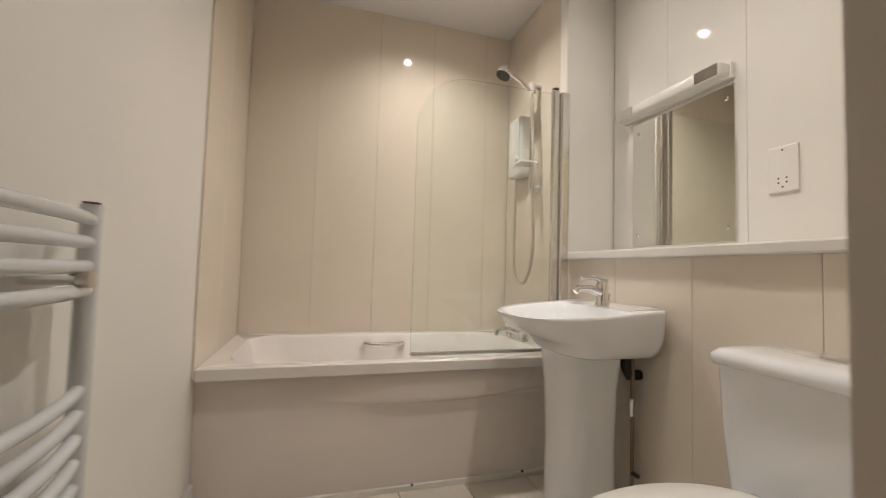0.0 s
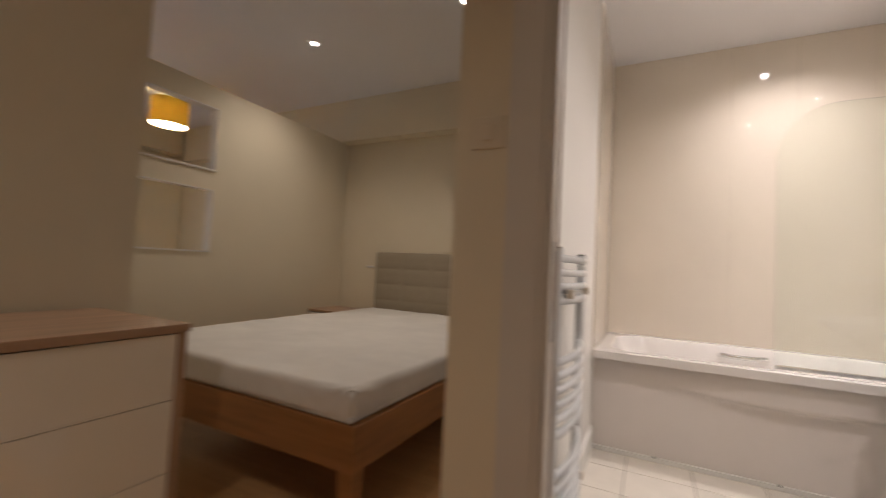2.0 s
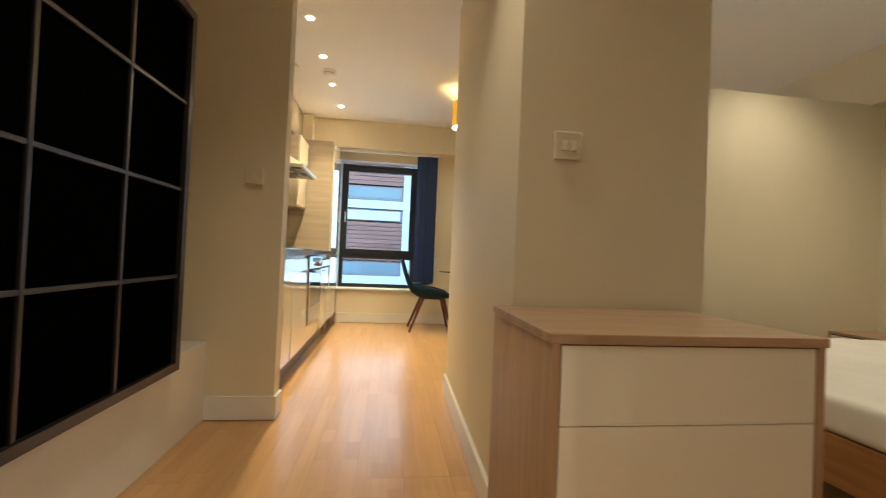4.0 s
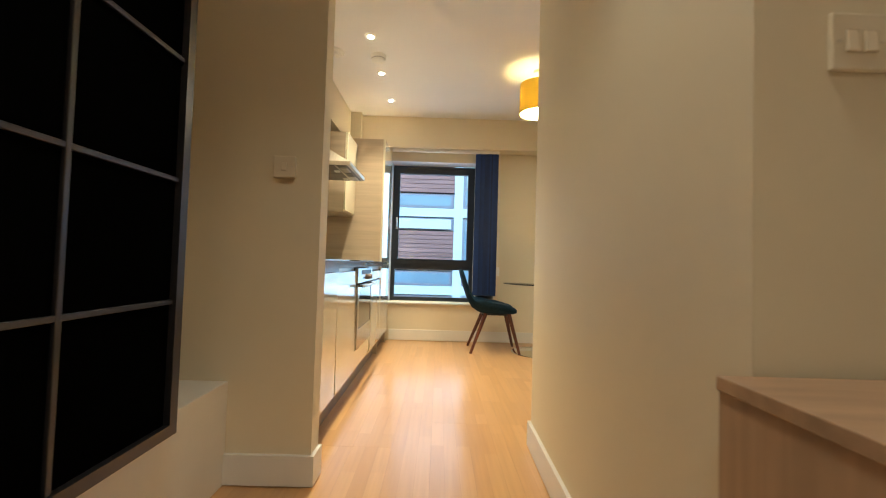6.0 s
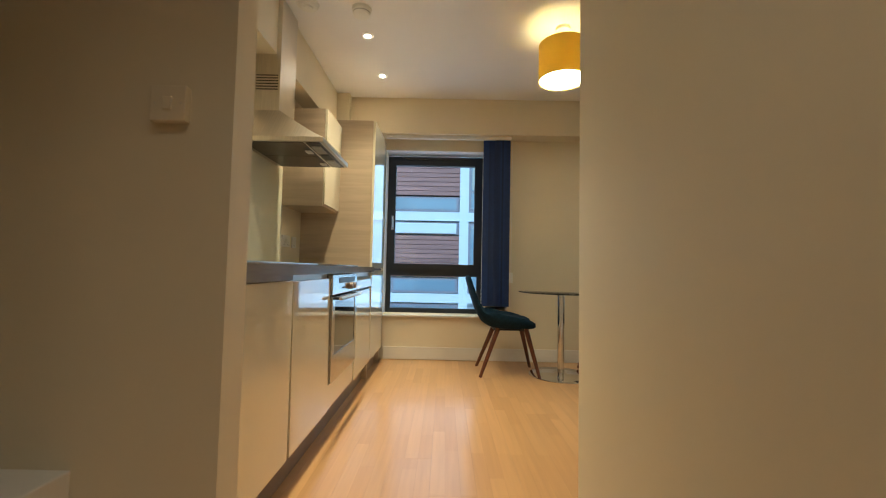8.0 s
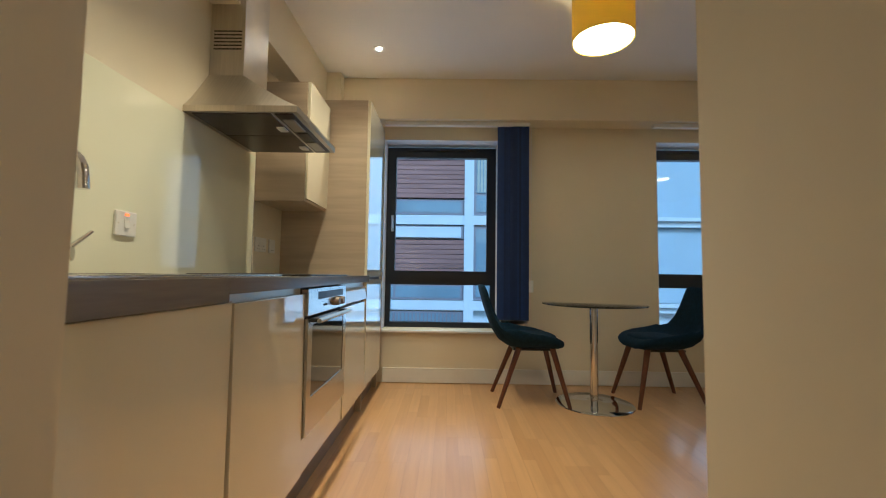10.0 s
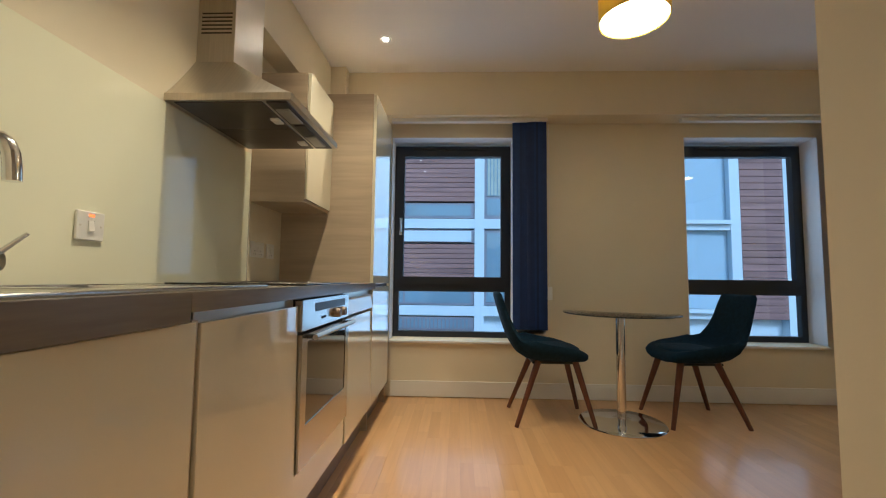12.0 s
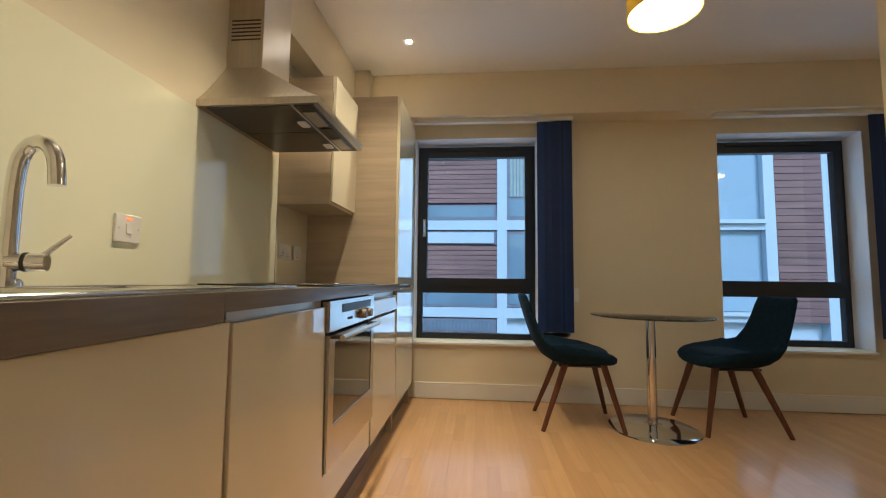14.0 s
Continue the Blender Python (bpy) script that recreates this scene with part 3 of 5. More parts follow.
for cx, w, n in ((-4.555, 0.147, 2), (-4.715, 0.087, 1)):
    root = wall_plate("socket", (cx, -1.998, 1.085), 0, w, 0.087, "white wall socket under the wall cupboard" if n == 2 else "small white fused spur plate beside the socket", "socket", rockers=n, screws=False)
    for i in range(n):
        for dx, dz in ((0, -0.008), (-0.011, -0.026), (0.011, -0.026)):
            part("pin_hole", bm_box((i - (n - 1) / 2) * 0.07 + dx - 0.003, 0.0085, dz - 0.003, (i - (n - 1) / 2) * 0.07 + dx + 0.003, 0.0094, dz + 0.003), M_DARKGREY, root)

# ---- kitchen ----


def base_unit(name, x0, x1, label, doors, rail=True):
    root = thing(name, ((x0 + x1) / 2, -1.70, 0), label, "kitchen unit", "kitchen base units")
    ox, oy = (x0 + x1) / 2, -1.70
    part("body", boxes((x0 - ox + 0.001, -0.29, 0.14, x1 - ox - 0.001, 0.262, 0.844)), M_GREYOAK, root)
    if rail:
        part("grip_rail", bm_box(x0 - ox + 0.001, 0.264, 0.800, x1 - ox - 0.001, 0.274, 0.8635, 0.002), M_STEEL, root, "recessed metal grip rail")
    for z0, z1 in doors:
        bm = bm_box(x0 - ox + 0.0025, 0.279, z0, x1 - ox - 0.0025, 0.30, z1, 0.0025)
        if rail:
            for v in bm.verts:
                if v.co.z > z1 - 0.004 and v.co.y > 0.296:
                    v.co.y -= 0.008
        part("door", bm, M_GLOSS, root)
    for fx in (x0 - ox + 0.06, x1 - ox - 0.06):
        part("foot", bm_tube([(fx, 0.1, 0), (fx, 0.1, 0.14)], 0.02, 10), M_BLACKPLASTIC, root)
    return root


base_unit("sink_unit", -3.134, -2.58, "cream gloss sink base unit with handleless door", [(0.145, 0.842)], rail=False)
base_unit("base_unit", -3.686, -3.156, "cream gloss base unit with handleless door", [(0.145, 0.837)])
base_unit("drawer_unit", -4.878, -4.292, "cream gloss base unit with top drawer and door", [(0.145, 0.735), (0.75, 0.837)])
part("filler_strip", bm_box(-3.155, -1.44, 0.14, -3.135, -1.414, 0.844), M_GREYOAK, None)
tagged(bpy.data.objects["filler_strip"], "greige filler strip between two base units", "filler strip", "", "structure")

root = thing("plinth", (-4.0, -1.46, 0), "brown plinth board along the foot of the kitchen units", "plinth")
part("board", bm_box(-1.49, -0.018, 0.0, 1.42, 0.0, 0.145, 0.001), M_PLINTH, root)

root = thing("worktop", (-3.73, -1.69, 0.855), "taupe laminate worktop along the kitchen wall", "worktop")
# the slab is left open for the sink
slab = bmesh.new()
gx, gy = (-1.148, 0.30, 1.08, 1.15), (-0.30, -0.20, 0.235, 0.302)
cells = [slab.faces.new([slab.verts.new((x, y, 0.009)) for x, y in ((gx[i], gy[j]), (gx[i + 1], gy[j]), (gx[i + 1], gy[j + 1]), (gx[i], gy[j + 1]))]) for i in range(3) for j in range(3) if (i, j) != (1, 1)]
bmesh.ops.remove_doubles(slab, verts=slab.verts, dist=1e-5)
grown = bmesh.ops.extrude_face_region(slab, geom=slab.faces[:])
for v in grown["geom"]:
    if isinstance(v, bmesh.types.BMVert):
        v.co.z = 0.05
bmesh.ops.recalc_face_normals(slab, faces=slab.faces)
part("slab", slab, M_WORKTOP, root)
part("front_edging", bm_box(-1.148, 0.3021, 0.0095, 0.6395, 0.3035, 0.0495, 0.0006, 1), M_WORKTOP, root, "taupe edging strip")
part("front_edging", bm_box(0.640, 0.3021, -0.010, 1.15, 0.3035, 0.0495, 0.0006, 1), M_WORKTOP, root, "deeper taupe edging strip over the sink unit")
part("downstand", bm_box(0.641, 0.255, -0.0095, 1.149, 0.3018, 0.0088, 0.001), M_WORKTOP, root, "deeper taupe edge over the sink unit")

root = thing("sink", (-3.04, -1.67, 0.906), "stainless steel inset sink with a drainer", "sink")
rim = bmesh.new()
bm_box(-0.41, -0.235, -0.001, 0.41, -0.19, 0.004, bm=rim)
bm_box(-0.41, 0.215, -0.001, 0.41, 0.265, 0.007, 0.003, bm=rim)
bm_box(-0.41, -0.19, -0.001, -0.365, 0.215, 0.004, bm=rim)
bm_box(0.365, -0.19, -0.001, 0.41, 0.215, 0.004, bm=rim)
bm_box(-0.04, -0.19, -0.001, 0.0, 0.215, 0.004, bm=rim)
part("rim", rim, M_STEELH, root)
bowl = bmesh.new()
for x0, x1, d in ((0.0, 0.365, 0.15), (-0.365, -0.04, 0.018)):
    loops = []
    for inset, z in ((0.0, 0.002), (0.012, -0.012), (0.03, -d), (0.12, -d - 0.004)):
        a, b, c, e, r = x0 + inset, x1 - inset, -0.19 + inset, 0.215 - inset, 0.04
        loop = []
        for cx, cy, st in ((b - r, e - r, 0), (a + r, e - r, 90), (a + r, c + r, 180), (b - r, c + r, 270)):
            for k in range(5):
                t = radians(st + 22.5 * k)
                loop.append((cx + r * math.cos(t), cy + r * math.sin(t), z))
        loops.append(loop)
    bm_loft(loops, cap=False, bm=bowl)
    bowl.faces.new([bowl.verts.new(p) for p in loops[-1]])
bmesh.ops.remove_doubles(bowl, verts=bowl.verts, dist=1e-5)
part("bowl", bowl, M_STEELH, root, smooth=40)
for i in range(5):
    part("drainer_rib", bm_box(-0.34, -0.15 + i * 0.075, -0.016, -0.07, -0.138 + i * 0.075, -0.008, 0.003), M_STEELH, root)

root = thing("kitchen_tap", (-3.083, -1.86, 0.906), "chrome swan-neck kitchen mixer tap with side lever", "tap")
part("base", bm_lathe([(0.027, 0.0), (0.027, 0.012), (0.022, 0.02)], sides=24), M_CHROME, root, smooth=35)
arc = [(0, 0, 0.01), (0, 0, 0.20)] + [(-0.003 - 0.008 * k / 8, 0.041 - 0.041 * math.cos(math.pi * k / 8), 0.25 + 0.060 * math.sin(math.pi * k / 8)) for k in range(9)] + [(-0.012, 0.084, 0.217)]
part("spout", bm_tube(arc, 0.0155, 18), M_CHROME, root, smooth=50)
part("valve", bm_tube([(0, 0.0, 0.055), (-0.03, 0.055, 0.055)], 0.019, 16), M_CHROME, root, smooth=40)
part("collar", bm_tube([(-0.012, 0.022, 0.055), (-0.015, 0.0275, 0.055)], 0.0205, 16), M_BLACKPLASTIC, root)
part("lever", bm_tube([(-0.024, 0.045, 0.065), (-0.05, 0.085, 0.115)], [0.006, 0.004], 10), M_CHROME, root, smooth=40)

root = thing("splashback", (-3.5, -2.0, 0.905), "glossy white glass splashback behind the hob and sink", "splashback")
part("panel", bm_box(-0.94, 0.0, 0.0, 0.92, 0.010, 0.69, 0.0015), M_SPLASH, root)
part("end_trim", bm_box(-0.9455, 0.0, 0.0, -0.9402, 0.0125, 0.69, 0.001), M_ALU, root, "slim metal end trim")
root = thing("hob", (-3.99, -1.64, 0.905), "black ceramic glass hob set in the worktop", "hob")
part("glass_top", bm_box(-0.29, -0.25, 0.0, 0.29, 0.25, 0.007, 0.002), M_HOB, root)
for i, (hx, hy, r) in enumerate(((-0.14, -0.11, 0.09), (0.14, -0.11, 0.075), (-0.14, 0.12, 0.075), (0.14, 0.12, 0.10))):
    ring = [(hx + r * math.cos(2 * math.pi * k / 32), hy + r * math.sin(2 * math.pi * k / 32), 0.0072) for k in range(32)]
    part("zone_ring", bm_tube(ring, 0.0006, 4, closed=True), M_BARGREY, root)


def oven():
    root = thing("oven", (-3.988, -1.709, 0.14), "built-in stainless steel oven with dark glass door", "oven")
    part("casing", boxes((-0.296, -0.29, 0.0, 0.296, 0.285, 0.718)), M_DARKGREY, root)
    part("filler_panel", bm_box(-0.296, 0.286, 0.005, 0.296, 0.303, 0.135, 0.002), M_GLOSS, root, "cream gloss filler panel")
    panel = part("control_panel", bm_box(-0.296, 0.286, 0.608, 0.296, 0.313, 0.716, 0.003), M_STEELH, root, "brushed steel control panel")
    part("display", bm_box(-0.23, 0.3125, 0.668, 0.17, 0.3145, 0.700, 0.001), M_BLACKPLASTIC, panel, "dark display strip")
    for kx in (-0.165, -0.08):
        part("knob", bm_tube([(kx, 0.313, 0.645), (kx, 0.338, 0.645)], [0.021, 0.018], 20), M_PLINTH, panel, "brown control knob", smooth=40)
    for kx in (0.055, 0.085):
        part("button", bm_tube([(kx, 0.313, 0.640), (kx, 0.317, 0.640)], 0.005, 10), M_BLACKPLASTIC, panel)
    door = part("door", boxes((-0.296, 0.286, 0.145, -0.245, 0.316, 0.598), (0.245, 0.286, 0.145, 0.296, 0.316, 0.598),
                              (-0.245, 0.286, 0.145, 0.245, 0.316, 0.285), (-0.245, 0.286, 0.572, 0.245, 0.316, 0.598)), M_STEELH, root, "brushed steel oven door")
    part("door_glass", bm_box(-0.247, 0.290, 0.283, 0.247, 0.3135, 0.574), M_OVENGLASS, door, "dark reflective oven glass")
    part("handle", bm_tube([(-0.26, 0.348, 0.588), (0.26, 0.348, 0.588)], 0.0095, 14), M_STEEL, door, smooth=40)
    for hx in (-0.235, 0.235):
        part("handle_post", bm_tube([(hx, 0.315, 0.588), (hx, 0.348, 0.588)], 0.009, 10), M_BLACKPLASTIC, door)
    return root


oven()


def hood():
    root = thing("cooker_hood", (-4.085, -2.0, 1.605), "stainless steel chimney cooker hood over the hob", "cooker hood")
    part("rim", boxes((-0.296, 0.0, 0.0, 0.296, 0.494, 0.003), (-0.296, 0.0, 0.003, -0.292, 0.494, 0.028), (0.292, 0.0, 0.003, 0.296, 0.494, 0.028), (-0.292, 0.49, 0.003, 0.292, 0.494, 0.028), (-0.292, 0.0, 0.003, 0.292, 0.004, 0.028)), M_STEEL, root)
    # the canopy narrows in a slightly hollow sweep from the rim to the duct
    canopy = []
    for k in range(9):
        u = k / 8
        v = u ** 1.12
        hx, hy = 0.2955 - (0.2955 - 0.126) * u, 0.4935 - (0.4935 - 0.168) * u
        canopy.append([(-hx, 0.001, 0.028 + 0.215 * v), (hx, 0.001, 0.028 + 0.215 * v), (hx, hy, 0.028 + 0.215 * v), (-hx, hy, 0.028 + 0.215 * v)])
    part("canopy", bm_loft(canopy), M_STEEL, root, smooth=25)
    flue = part("chimney", bm_box(-0.124, 0.001, 0.241, 0.124, 0.166, 0.955, 0.002), M_STEEL, root, "tall steel chimney duct")
    for i in range(6):
        for side in (0.1236, -0.1246):
            part("vent_slot", bm_box(side, 0.018, 0.370 + i * 0.0175, side + 0.001, 0.152, 0.377 + i * 0.0175), M_DARKGREY, flue)
    for gx in (-0.147, 0.137):
        part("grease_filter", bm_box(gx - 0.137, 0.03, -0.004, gx + 0.143, 0.375, 0.001, 0.001), M_BARGREY, root, "grey mesh grease filter")
    strip = part("light_strip", bm_box(-0.28, 0.39, -0.005, 0.28, 0.472, 0.001, 0.002), M_BARGREY, root, "underside strip with lamp covers")
    for lx in (-0.16, 0.15):
        part("lamp_cover", bm_box(lx - 0.075, 0.402, -0.012, lx + 0.075, 0.458, -0.004, 0.005), M_LENS, strip, "frosted grey lamp cover")
    part("switch_recess", bm_box(-0.075, 0.405, -0.0085, 0.045, 0.455, -0.0045, 0.001), M_BLACKPLASTIC, strip)
    for lx in (-0.19, 0.10):
        part("filter_catch", bm_box(lx - 0.028, 0.335, -0.012, lx + 0.028, 0.372, -0.003, 0.002), M_WHITEPLASTIC, root)
    return root


hood()

root = thing("wall_cupboard", (-4.668, -2.0, 1.34), "pale oak wall cupboard with cream gloss door", "kitchen unit")
part("body", bm_box(-0.208, 0.0, 0.0, 0.208, 0.298, 0.72, 0.001), M_GREYOAK, root)
bm = bm_box(-0.206, 0.300, 0.014, 0.206, 0.320, 0.718, 0.0025)
for v in bm.verts:
    if v.co.z < 0.018 and v.co.y > 0.316:
        v.co.y -= 0.008
part("door", bm, M_GLOSS, root)

root = thing("tall_unit", (-5.17, -1.70, 0.0), "tall cream gloss larder unit with a pale oak side", "kitchen unit")
part("side_panel", bm_box(0.286, -0.30, 0.0, 0.304, 0.279, 2.125, 0.001), M_GREYOAK, root, "pale greige oak side panel")
part("side_panel", bm_box(-0.304, -0.30, 0.0, -0.286, 0.279, 2.125, 0.001), M_GREYOAK, root, "pale greige oak side panel")
part("body", boxes((-0.286, -0.30, 0.14, 0.286, 0.27, 2.123)), M_GREYOAK, root)
for z0, z1 in ((0.145, 0.875), (0.895, 2.123)):
    bm = bm_box(-0.3035, 0.280, z0, 0.3035, 0.300, z1, 0.0025)
    part("door", bm, M_GLOSS, root)
part("grip_rail", bm_box(-0.302, 0.262, 0.876, 0.285, 0.2815, 0.894), M_DARKGREY, root)


# ---- dining corner ----
def chair(at, turn, label):
    root = thing("dining_chair", at, label, "chair", "chairs round the glass table", turn)
    # bucket shell, facing +y: stations along the seat and up the back
    stations = [(0.200, 0.402, 0.095, 0.002, 0.020), (0.200, 0.414, 0.140, 0.004, 0.040), (0.190, 0.426, 0.182, 0.010, 0.060), (0.168, 0.433, 0.206, 0.020, 0.072), (0.130, 0.436, 0.220, 0.036, 0.078), (0.06, 0.436, 0.230, 0.054, 0.080), (-0.04, 0.436, 0.235, 0.068, 0.080),
                (-0.12, 0.438, 0.235, 0.082, 0.078), (-0.175, 0.448, 0.232, 0.088, 0.072), (-0.225, 0.476, 0.224, 0.070, 0.064), (-0.264, 0.530, 0.206, 0.036, 0.056), (-0.298, 0.605, 0.188, 0.022, 0.048), (-0.330, 0.690, 0.174, 0.018, 0.042),
                (-0.356, 0.775, 0.166, 0.016, 0.040), (-0.372, 0.826, 0.158, 0.014, 0.036), (-0.378, 0.844, 0.140, 0.012, 0.020)]
    n = 18
    inner, outer = [], []
    for i, (y, z, w, curl, thick) in enumerate(stations):
        a, b = stations[max(0, i - 1)], stations[min(len(stations) - 1, i + 1)]
        t = Vector((0, b[0] - a[0], b[1] - a[1])).normalized()
        nrm = Vector((0, t.z, -t.y))
        row_i, row_o = [], []
        for k in range(n + 1):
            s = 2 * k / n - 1
            lift = curl * abs(s) ** 4.5
            edge = thick * (1 - 0.62 * abs(s) ** 8)
            p = Vector((w * s, y, z)) + nrm * lift
            row_i.append(p + nrm * edge * 0.5)
            row_o.append(p - nrm * edge * 0.5 + Vector((0.012 * s * abs(s), 0, 0)))
        inner.append(row_i)
        outer.append(row_o)
    loops = [a + b[::-1] for a, b in zip(inner, outer)]
    part("shell", bm_loft(loops), M_NAVY, root, "dark teal upholstered bucket shell", smooth=70)
    pad = bmesh.new()
    loops = []
    for grow, z in ((0.90, 0.462), (1.0, 0.470), (0.985, 0.481), (0.90, 0.488), (0.60, 0.491)):
        loop = []
        for k in range(40):
            a = 2 * math.pi * k / 40
            cx, cy = math.cos(a), math.sin(a)
            loop.append((0.180 * grow * abs(cx) ** 0.62 * (1 if cx > 0 else -1), 0.015 + 0.160 * grow * abs(cy) ** 0.62 * (1 if cy > 0 else -1), z))
        loops.append(loop)
    part("seat_pad", bm_loft(loops, bm=pad), M_NAVY, root, "dark teal seat pad", smooth=60)
    part("seat_frame", bm_box(-0.14, -0.15, 0.384, 0.14, 0.12, 0.400, 0.006), M_BLACKPLASTIC, root, "dark metal seat frame")
    for lx, ly, fx, fy in ((-0.13, 0.13, -0.205, 0.235), (0.13, 0.13, 0.205, 0.235), (-0.13, -0.11, -0.205, -0.265), (0.13, -0.11, 0.205, -0.265)):
        part("leg", bm_tube([(lx, ly, 0.402), (fx, fy, 0.0)], [0.022, 0.0135], 14), M_LEG, root, "tapered walnut leg", smooth=50)
    return root


chair((-5.195, -0.225, 0), 0, "dark teal bucket chair with walnut legs beside the window blind")
chair((-5.22, 0.715, 0), 183, "dark teal bucket chair with walnut legs under the far window")

root = thing("pedestal_table", (-5.12, 0.22, 0), "round glass table on a chrome pedestal", "table")
part("base", bm_lathe([(0.27, 0.0), (0.272, 0.004), (0.266, 0.009), (0.15, 0.013), (0.06, 0.018), (0.04, 0.028)], sides=56), M_CHROME, root, "polished round chrome base", smooth=40)
part("pole", bm_lathe([(0.030, 0.02), (0.030, 0.702)], sides=28), M_CHROME, root, "chrome tube", smooth=40)
part("top_plate", bm_lathe([(0.055, 0.702), (0.055, 0.712)], sides=28), M_CHROME, root, smooth=40)
top = part("tabletop", bm_lathe([(0.361, 0.712), (0.365, 0.714), (0.365, 0.720), (0.361, 0.722)], sides=72), M_TABLEGLASS, root, "clear tempered glass top", smooth=30)
top.visible_shadow = False
part("polished_edge", bm_tube([(0.3645 * math.cos(2 * math.pi * k / 72), 0.3645 * math.sin(2 * math.pi * k / 72), 0.717) for k in range(72)], 0.0042, 8, closed=True), M_GLASSEDGE, top, "dark polished glass edge")

# ---- hall ----
def grid_panel():
    root = thing("gridded_panel", (-2.058, -1.66, 0.385), "tall black paned panel with slim metal bars on the hall wall", "panel")
    w, h, b, nx, nz = 1.506, 1.494, 0.033, 4, 4
    part("frame", boxes((0, 0, 0, w, 0.06, b), (0, 0, h - b, w, 0.06, h), (0, 0, b, b, 0.06, h - b), (w - b, 0, b, w, 0.06, h - b)), M_GRIDBAR, root, "dark bronze outer frame")
    pw, ph = (w - 2 * b) / nx, (h - 2 * b) / nz
    for i in range(nx):
        for j in range(nz):
            part("pane", boxes((b + i * pw, 0.006, b + j * ph, b + (i + 1) * pw, 0.04, b + (j + 1) * ph)), M_BLACKPANE, root, "dead black pane")
    for i in range(1, nx):
        part("bar", bm_box(b + i * pw - 0.007, 0.041, b, b + i * pw + 0.007, 0.052, h - b, 0.002), M_GRIDBAR, root)
    for j in range(1, nz):
        part("bar", bm_box(b, 0.041, b + j * ph - 0.007, w - b, 0.0505, b + j * ph + 0.007, 0.002), M_GRIDBAR, root)
    return root


grid_panel()


def chest():
    root = thing("chest_of_drawers", (-1.19, -0.118, 0), "walnut chest of drawers with white gloss fronts against the pier", "chest of drawers")
    # front faces +x
    x0, x1, y0, y1 = -0.21, 0.215, -0.316, 0.286
    part("top", bm_box(x0, y0 - 0.005, 0.744, x1 + 0.012, y1 + 0.005, 0.764, 0.002), M_WALNUT, root, "walnut veneer top")
    for y in (y0, y1 - 0.018):
        part("side", bm_box(x0, y, 0.0, x1 + 0.008, y + 0.018, 0.744, 0.001), M_WALNUTSIDE, root, "walnut veneer side")
    part("carcass", boxes((x0, y0 + 0.018, 0.03, x1 - 0.014, y1 - 0.018, 0.743)), M_DRAWER, root)
    for z0, z1, grip in ((0.5852, 0.741, True), (0.4152, 0.5838, True), (0.2335, 0.4138, True), (0.05, 0.2321, False)):
        d = part("drawer", bm_box(x1 - 0.012, y0 + 0.0205, z0, x1 + 0.006, y1 - 0.0205, z1, 0.0015), M_DRAWER, root, "white gloss drawer front")
        if grip:
            part("grip", bm_box(x1 + 0.0055, -0.188, z0 + 0.0005, x1 + 0.0066, 0.166, z0 + 0.005, 0.0004), M_DRAWER, d, "shadow line of the finger grip")
    return root


chest()


# ---- bedroom ----
def bed():
    root = thing("bed", (-1.55, 1.70, 0), "double bed with honey oak frame and bare white mattress", "bed")
    x0, x1, y0, y1 = -0.76, 0.76, -1.085, 1.05
    for x, n in ((x0, "side_rail"), (x1 - 0.028, "side_rail")):
        part(n, bm_box(x, y0 + 0.03, 0.255, x + 0.028, y1, 0.405, 0.003), M_OAKBED, root)
    part("foot_rail", bm_box(x0, y0, 0.255, x1, y0 + 0.028, 0.407, 0.004), M_OAKBED, root)
    for k in range(11):
        y = y0 + 0.12 + k * 0.19
        part("slat", bm_box(x0 + 0.03, y, 0.36, x1 - 0.03, y + 0.07, 0.375), M_OAKBED, root)
    for x in (x0 + 0.002, x1 - 0.062):
        for y in (y0 + 0.002, y1 - 0.07):
            part("leg", bm_loft([[(x + i, y + i, 0.0), (x + 0.06 - i, y + i, 0.0), (x + 0.06 - i, y + 0.06 - i, 0.0), (x + i, y + 0.06 - i, 0.0)] if z == 0 else [(x, y, z), (x + 0.06, y, z), (x + 0.06, y + 0.06, z), (x, y + 0.06, z)] for i, z in ((0.008, 0), (0, 0.256))]), M_OAKBED, root)
    # headboard: padded rows of tufted squares
    hb = part("headboard", bm_box(x0, y1 + 0.012, 0.10, x1, y1 + 0.075, 1.045, 0.015, 3), M_HEADBOARD, root, "beige linen upholstered headboard")
    rows, cols = 4, 5
    for j in range(rows):
        z0, z1 = 0.45 + j * 0.147, 0.45 + (j + 1) * 0.147
        for i in range(cols):
            a, b = x0 + 0.006 + i * (1.508 / cols), x0 + 0.006 + (i + 1) * (1.508 / cols)
            bm = bmesh.new()
            g = [[bm.verts.new((a + (b - a) * u / 8, y1 + 0.013 - 0.006 * (1 - 0.8 * abs(u / 4 - 1) ** 6) * (1 - abs(v / 3 - 1) ** 4) ** 0.5, z0 + (z1 - z0) * v / 6)) for v in range(7)] for u in range(9)]
            for u in range(8):
                for v in range(6):
                    bm.faces.new((g[u][v], g[u + 1][v], g[u + 1][v + 1], g[u][v + 1]))
            bmesh.ops.recalc_face_normals(bm, faces=bm.faces)
            part("cushion", bm, M_HEADBOARD, hb, smooth=60)
    return root


bed()


